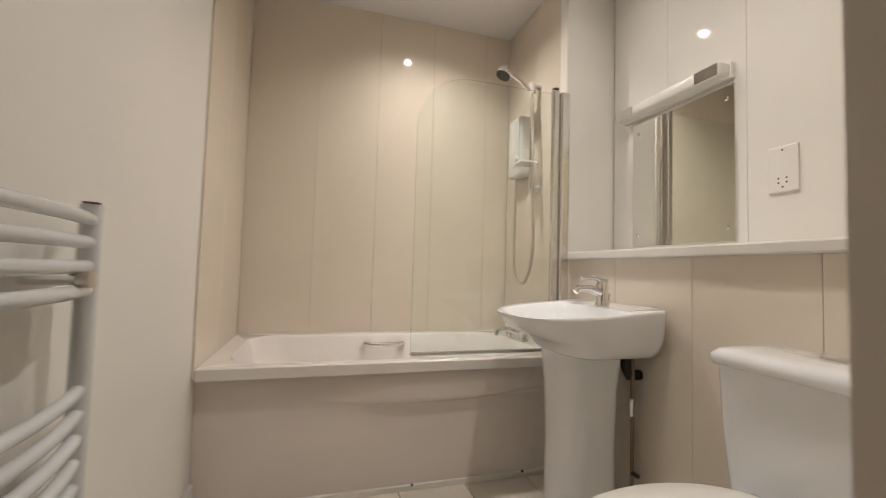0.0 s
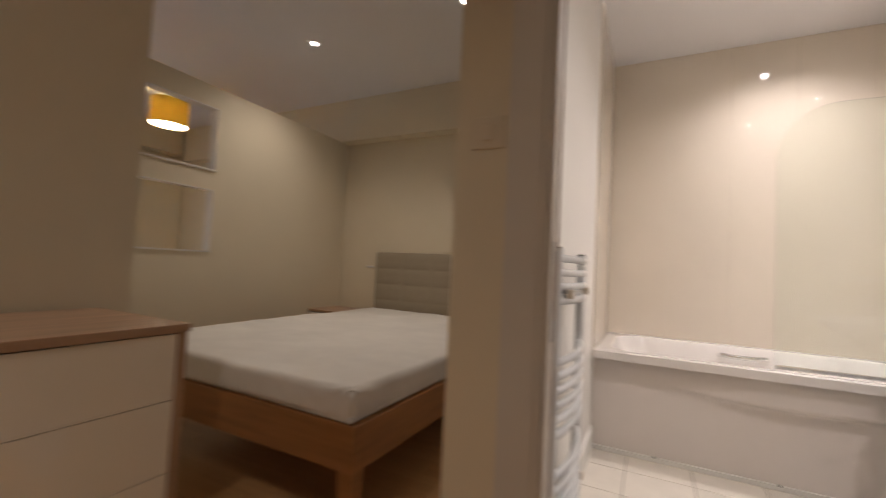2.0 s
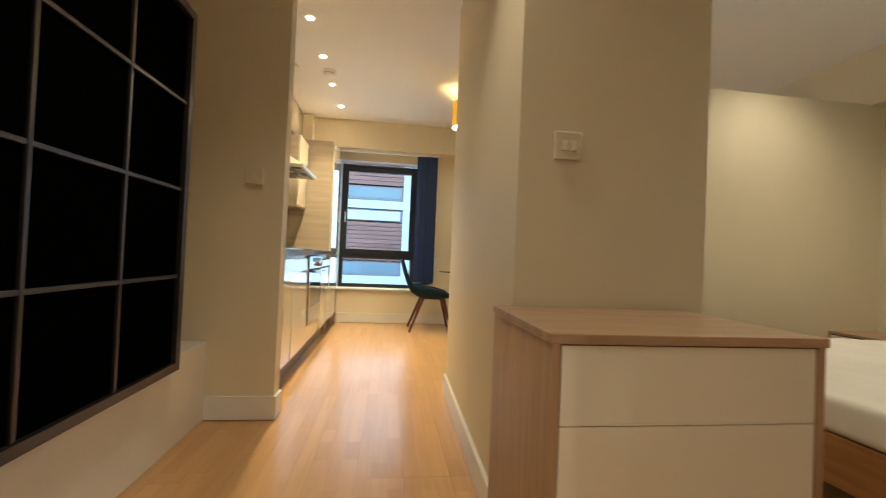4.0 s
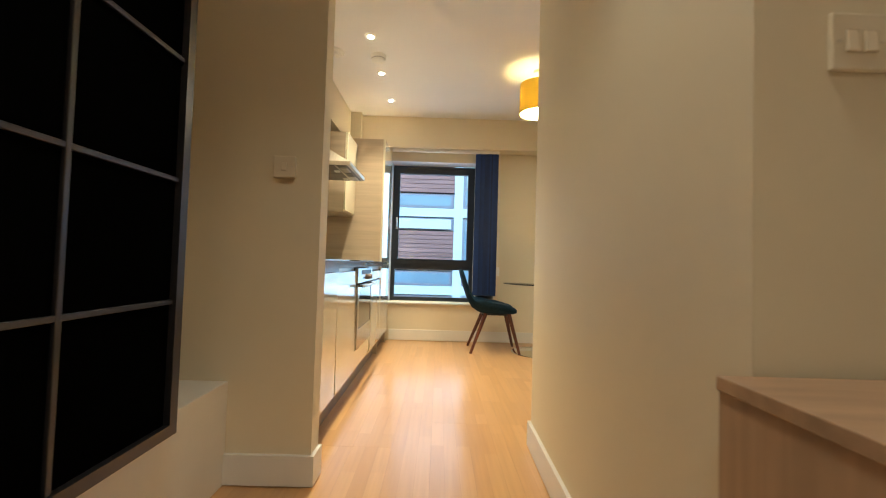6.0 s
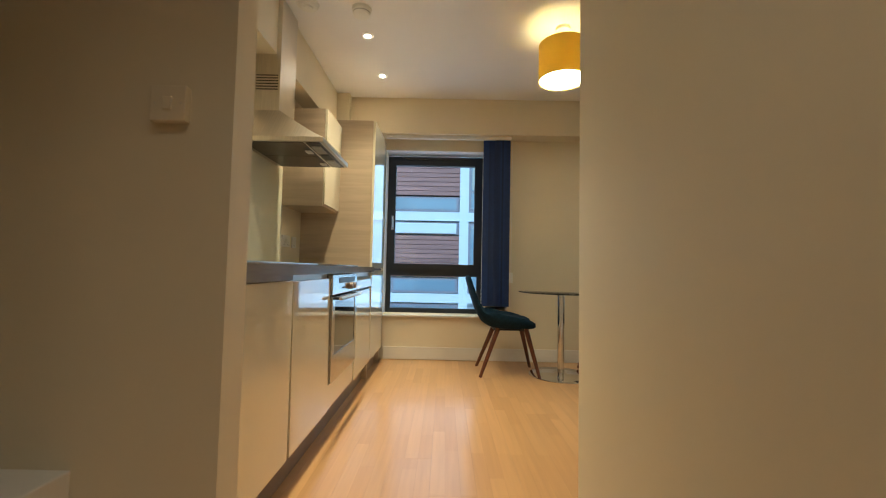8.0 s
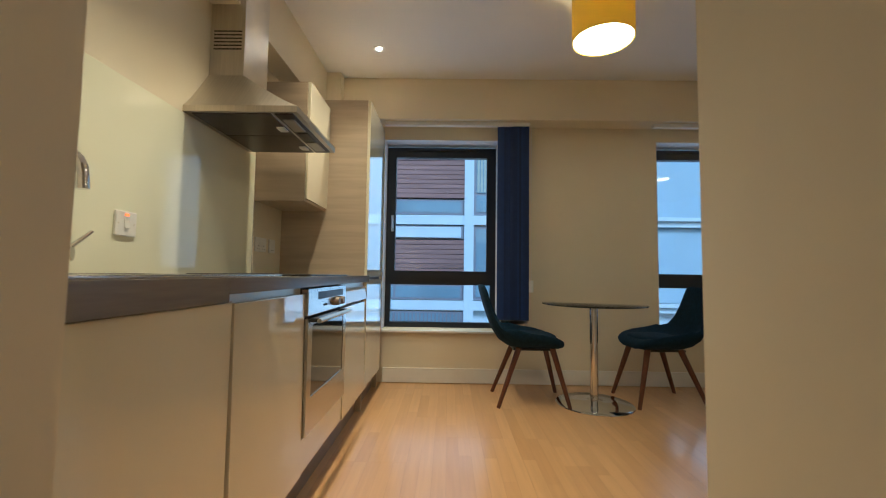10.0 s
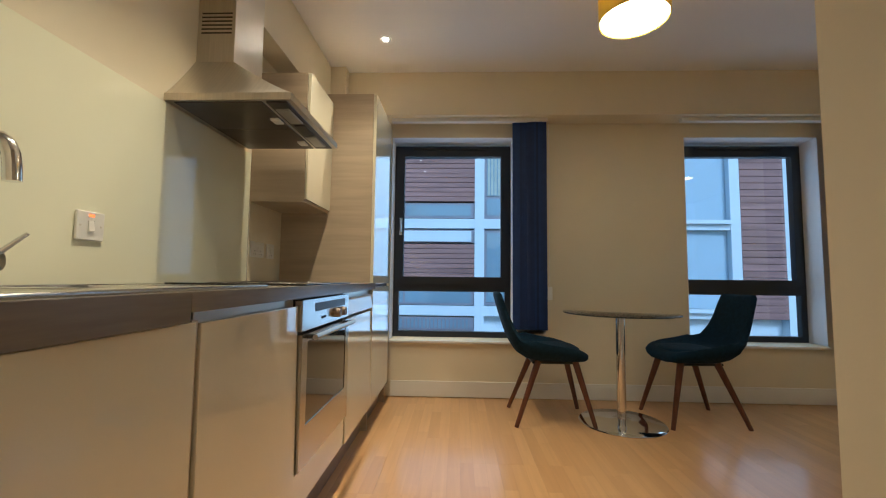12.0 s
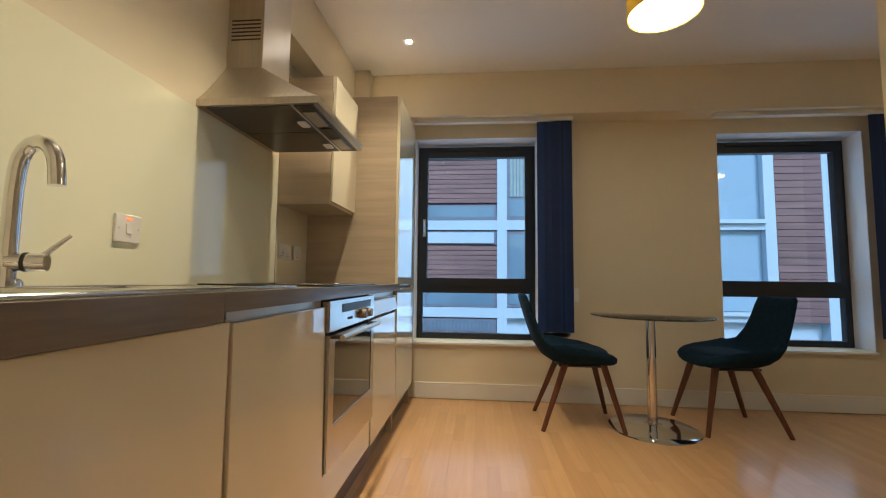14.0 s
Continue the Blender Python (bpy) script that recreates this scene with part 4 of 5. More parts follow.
def mattress():
    root = thing("mattress", (-1.55, 1.70, 0.4075), "bare white fitted mattress on the oak bed", "mattress")
    bm = bm_box(-0.745, -1.085, 0.0, 0.745, 1.02, 0.114, 0.028, 5)
    bmesh.ops.subdivide_edges(bm, edges=[e for e in bm.edges if e.calc_length() > 0.25], cuts=34, use_grid_fill=True)
    bmesh.ops.subdivide_edges(bm, edges=[e for e in bm.edges if e.calc_length() > 0.028], cuts=2, use_grid_fill=True)
    for v in bm.verts:
        # gathered folds run out from the foot corners
        s = math.hypot(0.745 - abs(v.co.x), 1.085 + v.co.y)
        fold = 0.006 * math.exp(-s / 0.20) * math.sin(15 * math.atan2(s, 0.134 - v.co.z) + 5 * v.co.x) * min(1, max(0, v.co.z / 0.05))
        if abs(v.co.x) > 0.71:
            v.co.x += fold * (1 if v.co.x > 0 else -1)
        if v.co.y < -1.05:
            v.co.y -= fold
        w = noise.noise(Vector((v.co.x * 2.2, v.co.y * 2.2, 0.3)))
        f = noise.noise(Vector((v.co.x * 7, v.co.y * 9, v.co.z * 9)))
        if v.co.z > 0.08:
            v.co.z += 0.009 * w + 0.005 * f
        else:
            v.co.x += 0.08 * min(0.05, v.co.z) * noise.noise(Vector((4.0, v.co.y * 14 + v.co.z * 9, v.co.z * 4)))
            v.co.y += 0.08 * min(0.05, v.co.z) * noise.noise(Vector((v.co.x * 14 + v.co.z * 9, 7.0, v.co.z * 4)))
    part("cover", bm, M_MATTRESS, root, "bare white fitted cover", smooth=60)
    part("hem", bm_tube([(-0.735, -1.075, 0.012), (0.735, -1.075, 0.012), (0.735, 1.01, 0.012), (-0.735, 1.01, 0.012)], 0.0115, 8, closed=True), M_MATTRESS, root, "stitched white hem")
    return root


mattress()

root = thing("bedside_table", (-2.56, 2.61, 0), "walnut bedside table with a white drawer", "bedside table")
part("top", bm_box(-0.235, -0.205, 0.465, 0.235, 0.20, 0.485, 0.002), M_WALNUT, root)
for x in (-0.235, 0.217):
    part("side", bm_box(x, -0.20, 0.0, x + 0.018, 0.20, 0.465, 0.001), M_WALNUT, root)
part("carcass", boxes((-0.217, -0.185, 0.04, 0.217, 0.20, 0.465)), M_DARKGREY, root)
for z0, z1 in ((0.06, 0.255), (0.262, 0.458)):
    part("drawer", bm_box(-0.215, -0.203, z0, 0.215, -0.186, z1, 0.0015), M_DRAWER, root, "white gloss drawer front")
wall_plate("socket", (-2.42, 2.83, 0.90), 180, 0.087, 0.02, "slim white wall plate beside the headboard", "socket", rockers=0, screws=False)

# ---- bathroom ----
def bath():
    root = thing("bath", (0.545, 2.27, 0), "white acrylic bath with off-white side panel", "bath")
    x0, x1, y0, y1 = -0.766, 0.776, -0.385, 0.39
    z = 0.535

    def ring(a, b, c, e, r, h, n=7):
        out = []
        for cx, cy, st in ((b - r, e - r, 0), (a + r, e - r, 90), (a + r, c + r, 180), (b - r, c + r, 270)):
            for k in range(n):
                t = radians(st + 90 * k / (n - 1))
                out.append((cx + r * math.cos(t), cy + r * math.sin(t), h))
        return out
    loops = [ring(x0, x1, y0, y1, 0.004, z - 0.045), ring(x0, x1, y0, y1, 0.008, z - 0.006), ring(x0 + 0.006, x1 - 0.006, y0 + 0.006, y1 - 0.006, 0.010, z),
             ring(x0 + 0.075, x1 - 0.10, y0 + 0.055, y1 - 0.055, 0.16, z - 0.002), ring(x0 + 0.085, x1 - 0.11, y0 + 0.065, y1 - 0.065, 0.155, z - 0.014),
             ring(x0 + 0.15, x1 - 0.13, y0 + 0.09, y1 - 0.09, 0.15, z - 0.20), ring(x0 + 0.24, x1 - 0.16, y0 + 0.115, y1 - 0.115, 0.14, z - 0.34), ring(x0 + 0.34, x1 - 0.24, y0 + 0.19, y1 - 0.19, 0.08, z - 0.375)]
    bm = bm_loft(loops, cap=False)
    bm.faces.new([bm.verts.new(p) for p in loops[-1]])
    bmesh.ops.remove_doubles(bm, verts=bm.verts, dist=1e-5)
    bmesh.ops.recalc_face_normals(bm, faces=bm.faces)
    tub = part("tub", bm, M_ACRYLIC, root, smooth=40)
    # side panel with a pressed, rising curve
    bm = bmesh.new()
    nx, nz = 96, 60
    zs = [0.012 + (z - 0.05 - 0.012) * j / nz for j in range(nz + 1)]
    g = []
    for i in range(nx + 1):
        x = x0 - 0.0085 + (x1 - x0 + 0.0075) * i / nx
        u = i / nx
        crest = z - 0.145 - 0.035 * math.sin(math.pi * min(1, max(0, (u - 0.2) / 0.75)) ** 0.9) + 0.045 * max(0, u - 0.72) ** 1.1
        col = []
        for zz in zs:
            fade = min(1, max(0, (u - 0.22) * 4)) * min(1, max(0, (1.02 - u) * 7))
            lip = 0.032 * fade / (1 + math.exp((crest - zz) / 0.004)) + 0.004
            col.append(bm.verts.new((x, y0 + 0.062 - lip, zz)))
        g.append(col)
    for i in range(nx):
        for j in range(nz):
            bm.faces.new((g[i][j], g[i + 1][j], g[i + 1][j + 1], g[i][j + 1]))
    bmesh.ops.recalc_face_normals(bm, faces=bm.faces)
    panel = part("side_panel", bm, M_BATHPANEL, root, "off-white moulded bath panel", smooth=60)
    part("foot_strip", bm_box(x0, y0 + 0.045, 0.0, x1, y0 + 0.066, 0.022, 0.002), M_TRIM, panel)
    for sx in (-0.468, 0.036, 0.536):
        part("screw", bm_tube([(sx, y0 + 0.047, 0.024), (sx, y0 + 0.040, 0.024)], 0.005, 10), M_BARGREY, panel)
    for side, yy, s in (("far", y1 - 0.077, -1), ("near", y0 + 0.077, 1)):
        pts = [(-0.11, yy, z - 0.060), (-0.105, yy + s * 0.028, z - 0.050), (-0.06, yy + s * 0.036, z - 0.056), (0.06, yy + s * 0.036, z - 0.056), (0.105, yy + s * 0.028, z - 0.050), (0.11, yy, z - 0.060)]
        part("grip_handle", bm_tube(pts, 0.0135, 12), M_CHROME, root, "chrome grip handle", smooth=50)
    part("overflow", bm_tube([(x1 - 0.128, 0.0, z - 0.11), (x1 - 0.140, 0.0, z - 0.11)], 0.03, 20), M_CHROME, tub, smooth=40)
    return root


bath()


def bath_tap():
    root = thing("bath_tap", (1.25, 2.34, 0.535), "chrome bath mixer tap on the bath end", "tap")
    for dy in (-0.085, 0.085):
        part("pillar", bm_lathe([(0.025, 0.0), (0.022, 0.008), (0.018, 0.035), (0.022, 0.045), (0.022, 0.055)], 0, dy, 20), M_CHROME, root, smooth=35)
        part("tap_head", bm_lathe([(0.024, 0.056), (0.026, 0.062), (0.024, 0.085), (0.016, 0.09)], 0, dy, 10), M_CHROME, root, smooth=30)
    part("bridge", bm_tube([(0, -0.085, 0.04), (0, 0.085, 0.04)], 0.015, 14), M_CHROME, root, smooth=40)
    part("spout", bm_tube([(0, 0, 0.04), (-0.06, 0, 0.052), (-0.11, 0, 0.045), (-0.125, 0, 0.018)], [0.017, 0.015, 0.014, 0.013], 14), M_CHROME, root, smooth=40)
    return root


bath_tap()


def shower_screen():
    root = thing("shower_screen", (1.245, 1.945, 0.545), "clear glass shower screen with chrome wall post", "shower screen")
    # rounded upper corner on the free side
    out = [(-0.03, 0.0), (-0.03, 1.215)]
    r, cx, cz = 0.24, -0.685 + 0.24, 1.215 - 0.24
    out += [(cx + r * math.cos(radians(90 + 10 * k)), cz + r * math.sin(radians(90 + 10 * k))) for k in range(10)]
    out += [(-0.685, 0.0)]
    bm = bm_loft([[(x, y, zz) for x, zz in out] for y in (-0.003, 0.003)])
    pane = part("pane", bm, M_SCREEN, root, "clear safety glass")
    pane.visible_shadow = False
    part("post", bm_box(-0.034, -0.014, -0.004, 0.004, 0.014, 1.235, 0.010, 3), M_ALU, root, "chrome pivot post")
    part("wall_channel", bm_box(0.007, -0.022, -0.004, 0.056, 0.012, 1.225, 0.010, 3), M_ALU, root, "chrome wall channel")
    part("cap", bm_lathe([(0.016, 1.235), (0.016, 1.242)], -0.014, 0, 16), M_BARGREY, root)
    part("bottom_seal", bm_box(-0.685, -0.010, -0.006, -0.034, 0.010, 0.012, 0.003), M_CHROME, root, "chrome bottom rail")
    return root


shower_screen()


def shower():
    root = thing("electric_shower", (1.327, 2.425, 1.46), "white electric shower with hose and riser rail on the wall", "shower")
    part("heater_box", bm_box(-0.075, -0.075, 0.0, 0.0, 0.075, 0.35, 0.016, 3), M_WHITEPLASTIC, root, "white heater box", smooth=40)
    part("control_strip", bm_box(-0.079, -0.072, 0.05, -0.074, -0.01, 0.33, 0.002), M_RADIATOR, root, "pale grey control strip")
    part("dial", bm_tube([(-0.078, -0.04, 0.10), (-0.090, -0.04, 0.10)], 0.020, 20), M_WHITEPLASTIC, root, smooth=40)
    part("riser_rail", bm_tube([(-0.05, -0.165, -0.10), (-0.05, -0.165, 0.50)], 0.010, 14), M_CHROME, root, "chrome riser rail", smooth=40)
    for zz in (-0.09, 0.485):
        part("rail_bracket", bm_tube([(0, -0.165, zz), (-0.052, -0.165, zz)], [0.020, 0.014], 14), M_WHITEPLASTIC, root, smooth=40)
    part("soap_tray", bm_box(-0.135, -0.215, 0.035, -0.035, -0.115, 0.050, 0.006), M_WHITEPLASTIC, root, "white soap tray")
    part("slider", bm_tube([(-0.05, -0.165, 0.44), (-0.05, -0.165, 0.50)], 0.018, 14), M_WHITEPLASTIC, root, smooth=40)
    hs = part("handset", bm_tube([(-0.06, -0.165, 0.455), (-0.13, -0.165, 0.505), (-0.20, -0.165, 0.545)], [0.012, 0.011, 0.013], 14), M_CHROME, root, "chrome shower handset", smooth=40)
    part("spray_head", bm_tube([(-0.205, -0.165, 0.560), (-0.222, -0.165, 0.525), (-0.228, -0.165, 0.513)], [0.026, 0.048, 0.046], 24), M_CHROME, hs, smooth=40)
    part("spray_face", bm_tube([(-0.228, -0.165, 0.5135), (-0.2295, -0.165, 0.5105)], 0.040, 24), M_BLACKPLASTIC, hs)
    hose = [(-0.06, -0.165, 0.45), (-0.062, -0.185, 0.30), (-0.06, -0.205, 0.0), (-0.06, -0.215, -0.35), (-0.06, -0.20, -0.50), (-0.06, -0.14, -0.60), (-0.06, -0.07, -0.61), (-0.06, -0.01, -0.56), (-0.055, 0.015, -0.42), (-0.05, 0.02, -0.20), (-0.05, 0.02, 0.0)]
    smooth_pts = []
    for i in range(len(hose) - 1):
        p0, p1, p2, p3 = (Vector(hose[max(0, min(len(hose) - 1, i + d))]) for d in (-1, 0, 1, 2))
        for k in range(8):
            t = k / 8
            smooth_pts.append(0.5 * (2 * p1 + (p2 - p0) * t + (2 * p0 - 5 * p1 + 4 * p2 - p3) * t * t + (3 * p1 - p0 - 3 * p2 + p3) * t ** 3))
    smooth_pts.append(Vector(hose[-1]))
    part("hose", bm_tube(smooth_pts, [0.0100 if k % 2 else 0.0088 for k in range(len(smooth_pts))], 10), M_STEEL, root, "ribbed chrome hose", smooth=60)
    return root


shower()


def basin():
    root = thing("pedestal_basin", (1.327, 1.575, 0), "white porcelain pedestal basin on the bathroom wall", "basin")

    def outline(back, front, half, zz, scale=1.0, n=40):
        pts = []
        for k in range(n):
            t = 2 * math.pi * k / n
            c, s = math.cos(t), math.sin(t)
            x = -abs(c) ** 0.85 * front if c < 0 else abs(c) ** 0.22 * back
            y = half * (abs(s) ** 0.75) * (1 if s > 0 else -1)
            pts.append((-0.235 + x * scale, y * scale, zz))
        return pts
    loops = [outline(0.234, 0.098, 0.17, 0.622), outline(0.234, 0.108, 0.20, 0.632), outline(0.234, 0.124, 0.222, 0.655), outline(0.234, 0.160, 0.238, 0.684), outline(0.234, 0.220, 0.247, 0.722), outline(0.234, 0.258, 0.250, 0.760), outline(0.234, 0.271, 0.252, 0.780), outline(0.234, 0.273, 0.252, 0.787),
             outline(0.232, 0.266, 0.246, 0.792), outline(0.10, 0.258, 0.222, 0.786), outline(0.09, 0.238, 0.205, 0.760), outline(0.06, 0.18, 0.15, 0.69), outline(0.03, 0.06, 0.05, 0.665)]
    loops = [[(x, y, h - (0.030 * min(1, max(0, (-x - 0.08) / 0.40)) * min(1, max(0, (h - 0.65) / 0.08)))) for x, y, h in loop] for loop in loops]
    bm = bm_loft(loops, cap=False)
    bm.faces.new([bm.verts.new(p) for p in loops[-1]])
    bm.faces.new([bm.verts.new(p) for p in loops[0]])
    bmesh.ops.remove_doubles(bm, verts=bm.verts, dist=1e-5)
    bmesh.ops.recalc_face_normals(bm, faces=bm.faces)
    part("bowl", bm, M_PORCELAIN, root, "glossy white porcelain bowl", smooth=60)
    ped = []
    for zz, hx, hy in ((0.0, 0.128, 0.118), (0.02, 0.126, 0.116), (0.30, 0.122, 0.110), (0.50, 0.128, 0.118), (0.632, 0.140, 0.135)):
        ped.append([(-0.198 - hx * (abs(math.cos(t)) ** 0.7 if math.cos(t) > 0 else -0.75 * abs(math.cos(t)) ** 0.5), hy * abs(math.sin(t)) ** 0.75 * (1 if math.sin(t) > 0 else -1), zz) for t in [2 * math.pi * k / 28 for k in range(28)]])
    part("pedestal", bm_loft(ped), M_PORCELAIN, root, "white porcelain pedestal", smooth=60)
    part("waste_pipe", bm_tube([(-0.06, -0.07, 0.63), (-0.06, -0.07, 0.57), (-0.045, -0.07, 0.54), (-0.001, -0.07, 0.54)], 0.019, 12), M_BLACKPLASTIC, root, "dark waste pipe", smooth=50)
    for dy in (-0.085,):
        part("supply_pipe", bm_tube([(-0.045, dy, 0.0), (-0.045, dy, 0.64)], 0.0075, 10), M_PLINTH, root, "tarnished copper supply pipe", smooth=50)
        part("valve", bm_tube([(-0.045, dy, 0.40), (-0.045, dy, 0.46)], 0.012, 10), M_CHROME, root)
        part("valve_tap", bm_tube([(-0.045, dy, 0.20), (-0.045, dy - 0.03, 0.20)], 0.008, 8), M_BLACKPLASTIC, root)
    return root


basin()

root = thing("basin_tap", (1.215, 1.575, 0.789), "chrome single lever basin mixer tap", "tap")
part("body", bm_lathe([(0.027, 0.0), (0.025, 0.006), (0.021, 0.03), (0.023, 0.075), (0.018, 0.088)], sides=24), M_CHROME, root, smooth=40)
part("spout", bm_tube([(0.0, 0, 0.045), (-0.06, 0, 0.062), (-0.105, 0, 0.062), (-0.118, 0, 0.048)], [0.019, 0.015, 0.013, 0.012], 14), M_CHROME, root, smooth=40)
part("lever", bm_tube([(0.015, 0, 0.085), (-0.03, 0, 0.104), (-0.095, 0, 0.100)], [0.016, 0.012, 0.006], 12), M_CHROME, root, smooth=40)
part("pop_up_rod", bm_tube([(0.03, 0, 0.0), (0.034, 0, 0.045)], 0.003, 8), M_CHROME, root)


def toilet():
    root = thing("toilet", (1.327, 0.848, 0.0), "white close-coupled toilet with lid down", "toilet")

    def slab(x0, x1, hw, r, zz):
        pts = []
        for cx, cy, st in ((x1 - 0.012, hw - 0.012, 0), (x0 + r, hw - r * 0.9, 90), (x0 + r, -(hw - r * 0.9), 180), (x1 - 0.012, -(hw - 0.012), 270)):
            rr = 0.012 if st in (0, 270) else r
            for k in range(8):
                t = radians(st + 90 * k / 7)
                pts.append((cx + rr * math.cos(t), cy + (rr if st in (0, 270) else r * 0.9) * math.sin(t), zz))
        return pts
    cis = [slab(-0.175, -0.004, 0.188, 0.03, 0.40), slab(-0.190, -0.004, 0.198, 0.035, 0.55), slab(-0.195, -0.004, 0.202, 0.035, 0.694)]
    part("cistern", bm_loft(cis), M_PORCELAIN, root, "white porcelain cistern", smooth=50)
    lid = [slab(-0.208, -0.002, 0.215, 0.05, 0.694), slab(-0.215, -0.002, 0.221, 0.055, 0.705), slab(-0.213, -0.002, 0.219, 0.055, 0.720), slab(-0.198, -0.006, 0.205, 0.05, 0.731), slab(-0.17, -0.02, 0.180, 0.04, 0.736)]
    top = part("cistern_lid", bm_loft(lid), M_PORCELAIN, root, "rounded porcelain cistern lid", smooth=60)
    part("flush_button", bm_lathe([(0.030, 0.7355), (0.030, 0.740), (0.026, 0.742)], -0.10, 0.0, 24, sx=0.8), M_CHROME, top, "chrome dual flush button", smooth=40)

    def oval(x0, x1, hw, zz, n=36):
        cx, hx = (x0 + x1) / 2, (x1 - x0) / 2
        return [(cx + hx * math.cos(2 * math.pi * k / n) * (1 if math.cos(2 * math.pi * k / n) < 0 else 1.0), hw * abs(math.sin(2 * math.pi * k / n)) ** 0.8 * (1 if math.sin(2 * math.pi * k / n) > 0 else -1), zz) for k in range(n)]
    pan = [oval(-0.58, -0.02, 0.10, 0.0), oval(-0.58, -0.02, 0.105, 0.05), oval(-0.62, -0.02, 0.11, 0.20), oval(-0.67, -0.01, 0.16, 0.33), oval(-0.70, -0.005, 0.178, 0.40)]
    part("pan", bm_loft(pan), M_PORCELAIN, root, "white porcelain pan", smooth=60)
    seat = [oval(-0.705, -0.215, 0.182, 0.401), oval(-0.71, -0.213, 0.186, 0.410), oval(-0.708, -0.215, 0.184, 0.420)]
    part("seat", bm_loft(seat), M_WHITEPLASTIC, root, "white plastic seat", smooth=50)
    lid2 = [oval(-0.705, -0.210, 0.182, 0.421), oval(-0.708, -0.208, 0.185, 0.430), oval(-0.69, -0.215, 0.172, 0.440), oval(-0.60, -0.25, 0.12, 0.444)]
    part("seat_lid", bm_loft(lid2), M_WHITEPLASTIC, root, "white plastic seat lid", smooth=60)
    for dy in (-0.07, 0.07):
        part("hinge", bm_tube([(-0.215, dy - 0.02, 0.425), (-0.215, dy + 0.02, 0.425)], 0.010, 12), M_CHROME, root)
    return root


toilet()

def mirror():
    root = thing("mirror", (1.575, 1.57, 1.035), "frameless bathroom mirror held by chrome screws", "mirror")
    part("silvered_glass", bm_box(-0.006, -0.245, 0.0, 0.0, 0.245, 0.57, 0.0008), M_MIRROR, root)
    for y in (-0.215, 0.215):
        for zz in (0.05, 0.52):
            part("screw_cap", bm_tube([(-0.006, y, zz), (-0.0105, y, zz)], [0.009, 0.006], 14), M_CHROME, root, smooth=40)
    return root


mirror()
root = thing("mirror_light", (1.575, 1.595, 1.625), "unlit white strip light with chrome ends above the mirror", "strip light")
bm = bm_box(-0.066, -0.265, 0.0, 0.0, 0.265, 0.050, 0.012, 3)
part("diffuser", bm, M_WHITEPLASTIC, root, smooth=40)
for y in (-0.255, 0.16):
    part("chrome_band", bm_box(-0.0685, y, 0.004, -0.065, y + 0.095, 0.046, 0.001), M_CHROME, root)
part("back_plate", bm_box(-0.02, -0.268, -0.004, 0.0, 0.268, 0.054, 0.003), M_WHITEPLASTIC, root)
root = wall_plate("shaver_socket", (1.577, 1.17, 1.255), 90, 0.088, 0.147, "white shaver socket plate on the bathroom wall", "socket", rockers=0, screws=False)
for dx, dz in ((-0.012, -0.030), (0.012, -0.030), (-0.012, -0.044), (0.012, -0.044), (0.0, -0.058), (0.0, 0.060)):
    part("pin_hole", bm_tube([(dx, 0.0088, dz), (dx, 0.0096, dz)], 0.0032, 8), M_BARGREY, root)

structure("shelf_ledge", bm_box(1.295, 0.512, 0.970, 1.584, 1.964, 1.004, 0.006), M_TRIM, "white ledge running along the bathroom recess", "ledge")


def towel_radiator():
    root = thing("towel_radiator", (-0.23, 0.845, 0), "white curved ladder towel radiator on the bathroom wall", "radiator")
    for y in (-0.215, 0.215):
        part("post", bm_tube([(0.05, y, 0.19), (0.05, y, 0.995)], 0.0155, 14), M_RADIATOR, root, smooth=50)
        part("post_cap", bm_tube([(0.05, y, 0.994), (0.05, y, 0.999)], 0.0125, 14), M_BARGREY, root)
    heights = [0.970, 0.932, 0.894, 0.856] + [0.696 - 0.038 * k for k in range(6)] + [0.40 - 0.038 * k for k in range(5)]
    for h in heights:
        pts = [(0.05 + 0.030 * (1 - (2 * k / 12 - 1) ** 2), -0.215 + 0.43 * k / 12, h) for k in range(13)]
        part("bar", bm_tube(pts, 0.0105, 10), M_RADIATOR, root, smooth=50)
    for y in (-0.15, 0.15):
        for h in (0.875, 0.27):
            b = part("bracket", bm_tube([(0.0, y, h), (0.070, y, h)], 0.009, 10), M_CHROME, root, "chrome wall bracket")
            part("bracket_cap", bm_tube([(0.070, y, h), (0.086, y, h)], [0.014, 0.012], 14), M_STEEL, b, smooth=40)
    for y in (-0.215, 0.215):
        part("valve", bm_tube([(0.05, y, 0.19), (0.05, y, 0.13), (0.05, y, 0.02)], [0.014, 0.010, 0.008], 12), M_CHROME, root, smooth=40)
    return root


towel_radiator()

# ---- across the street ----
FX = -15.0


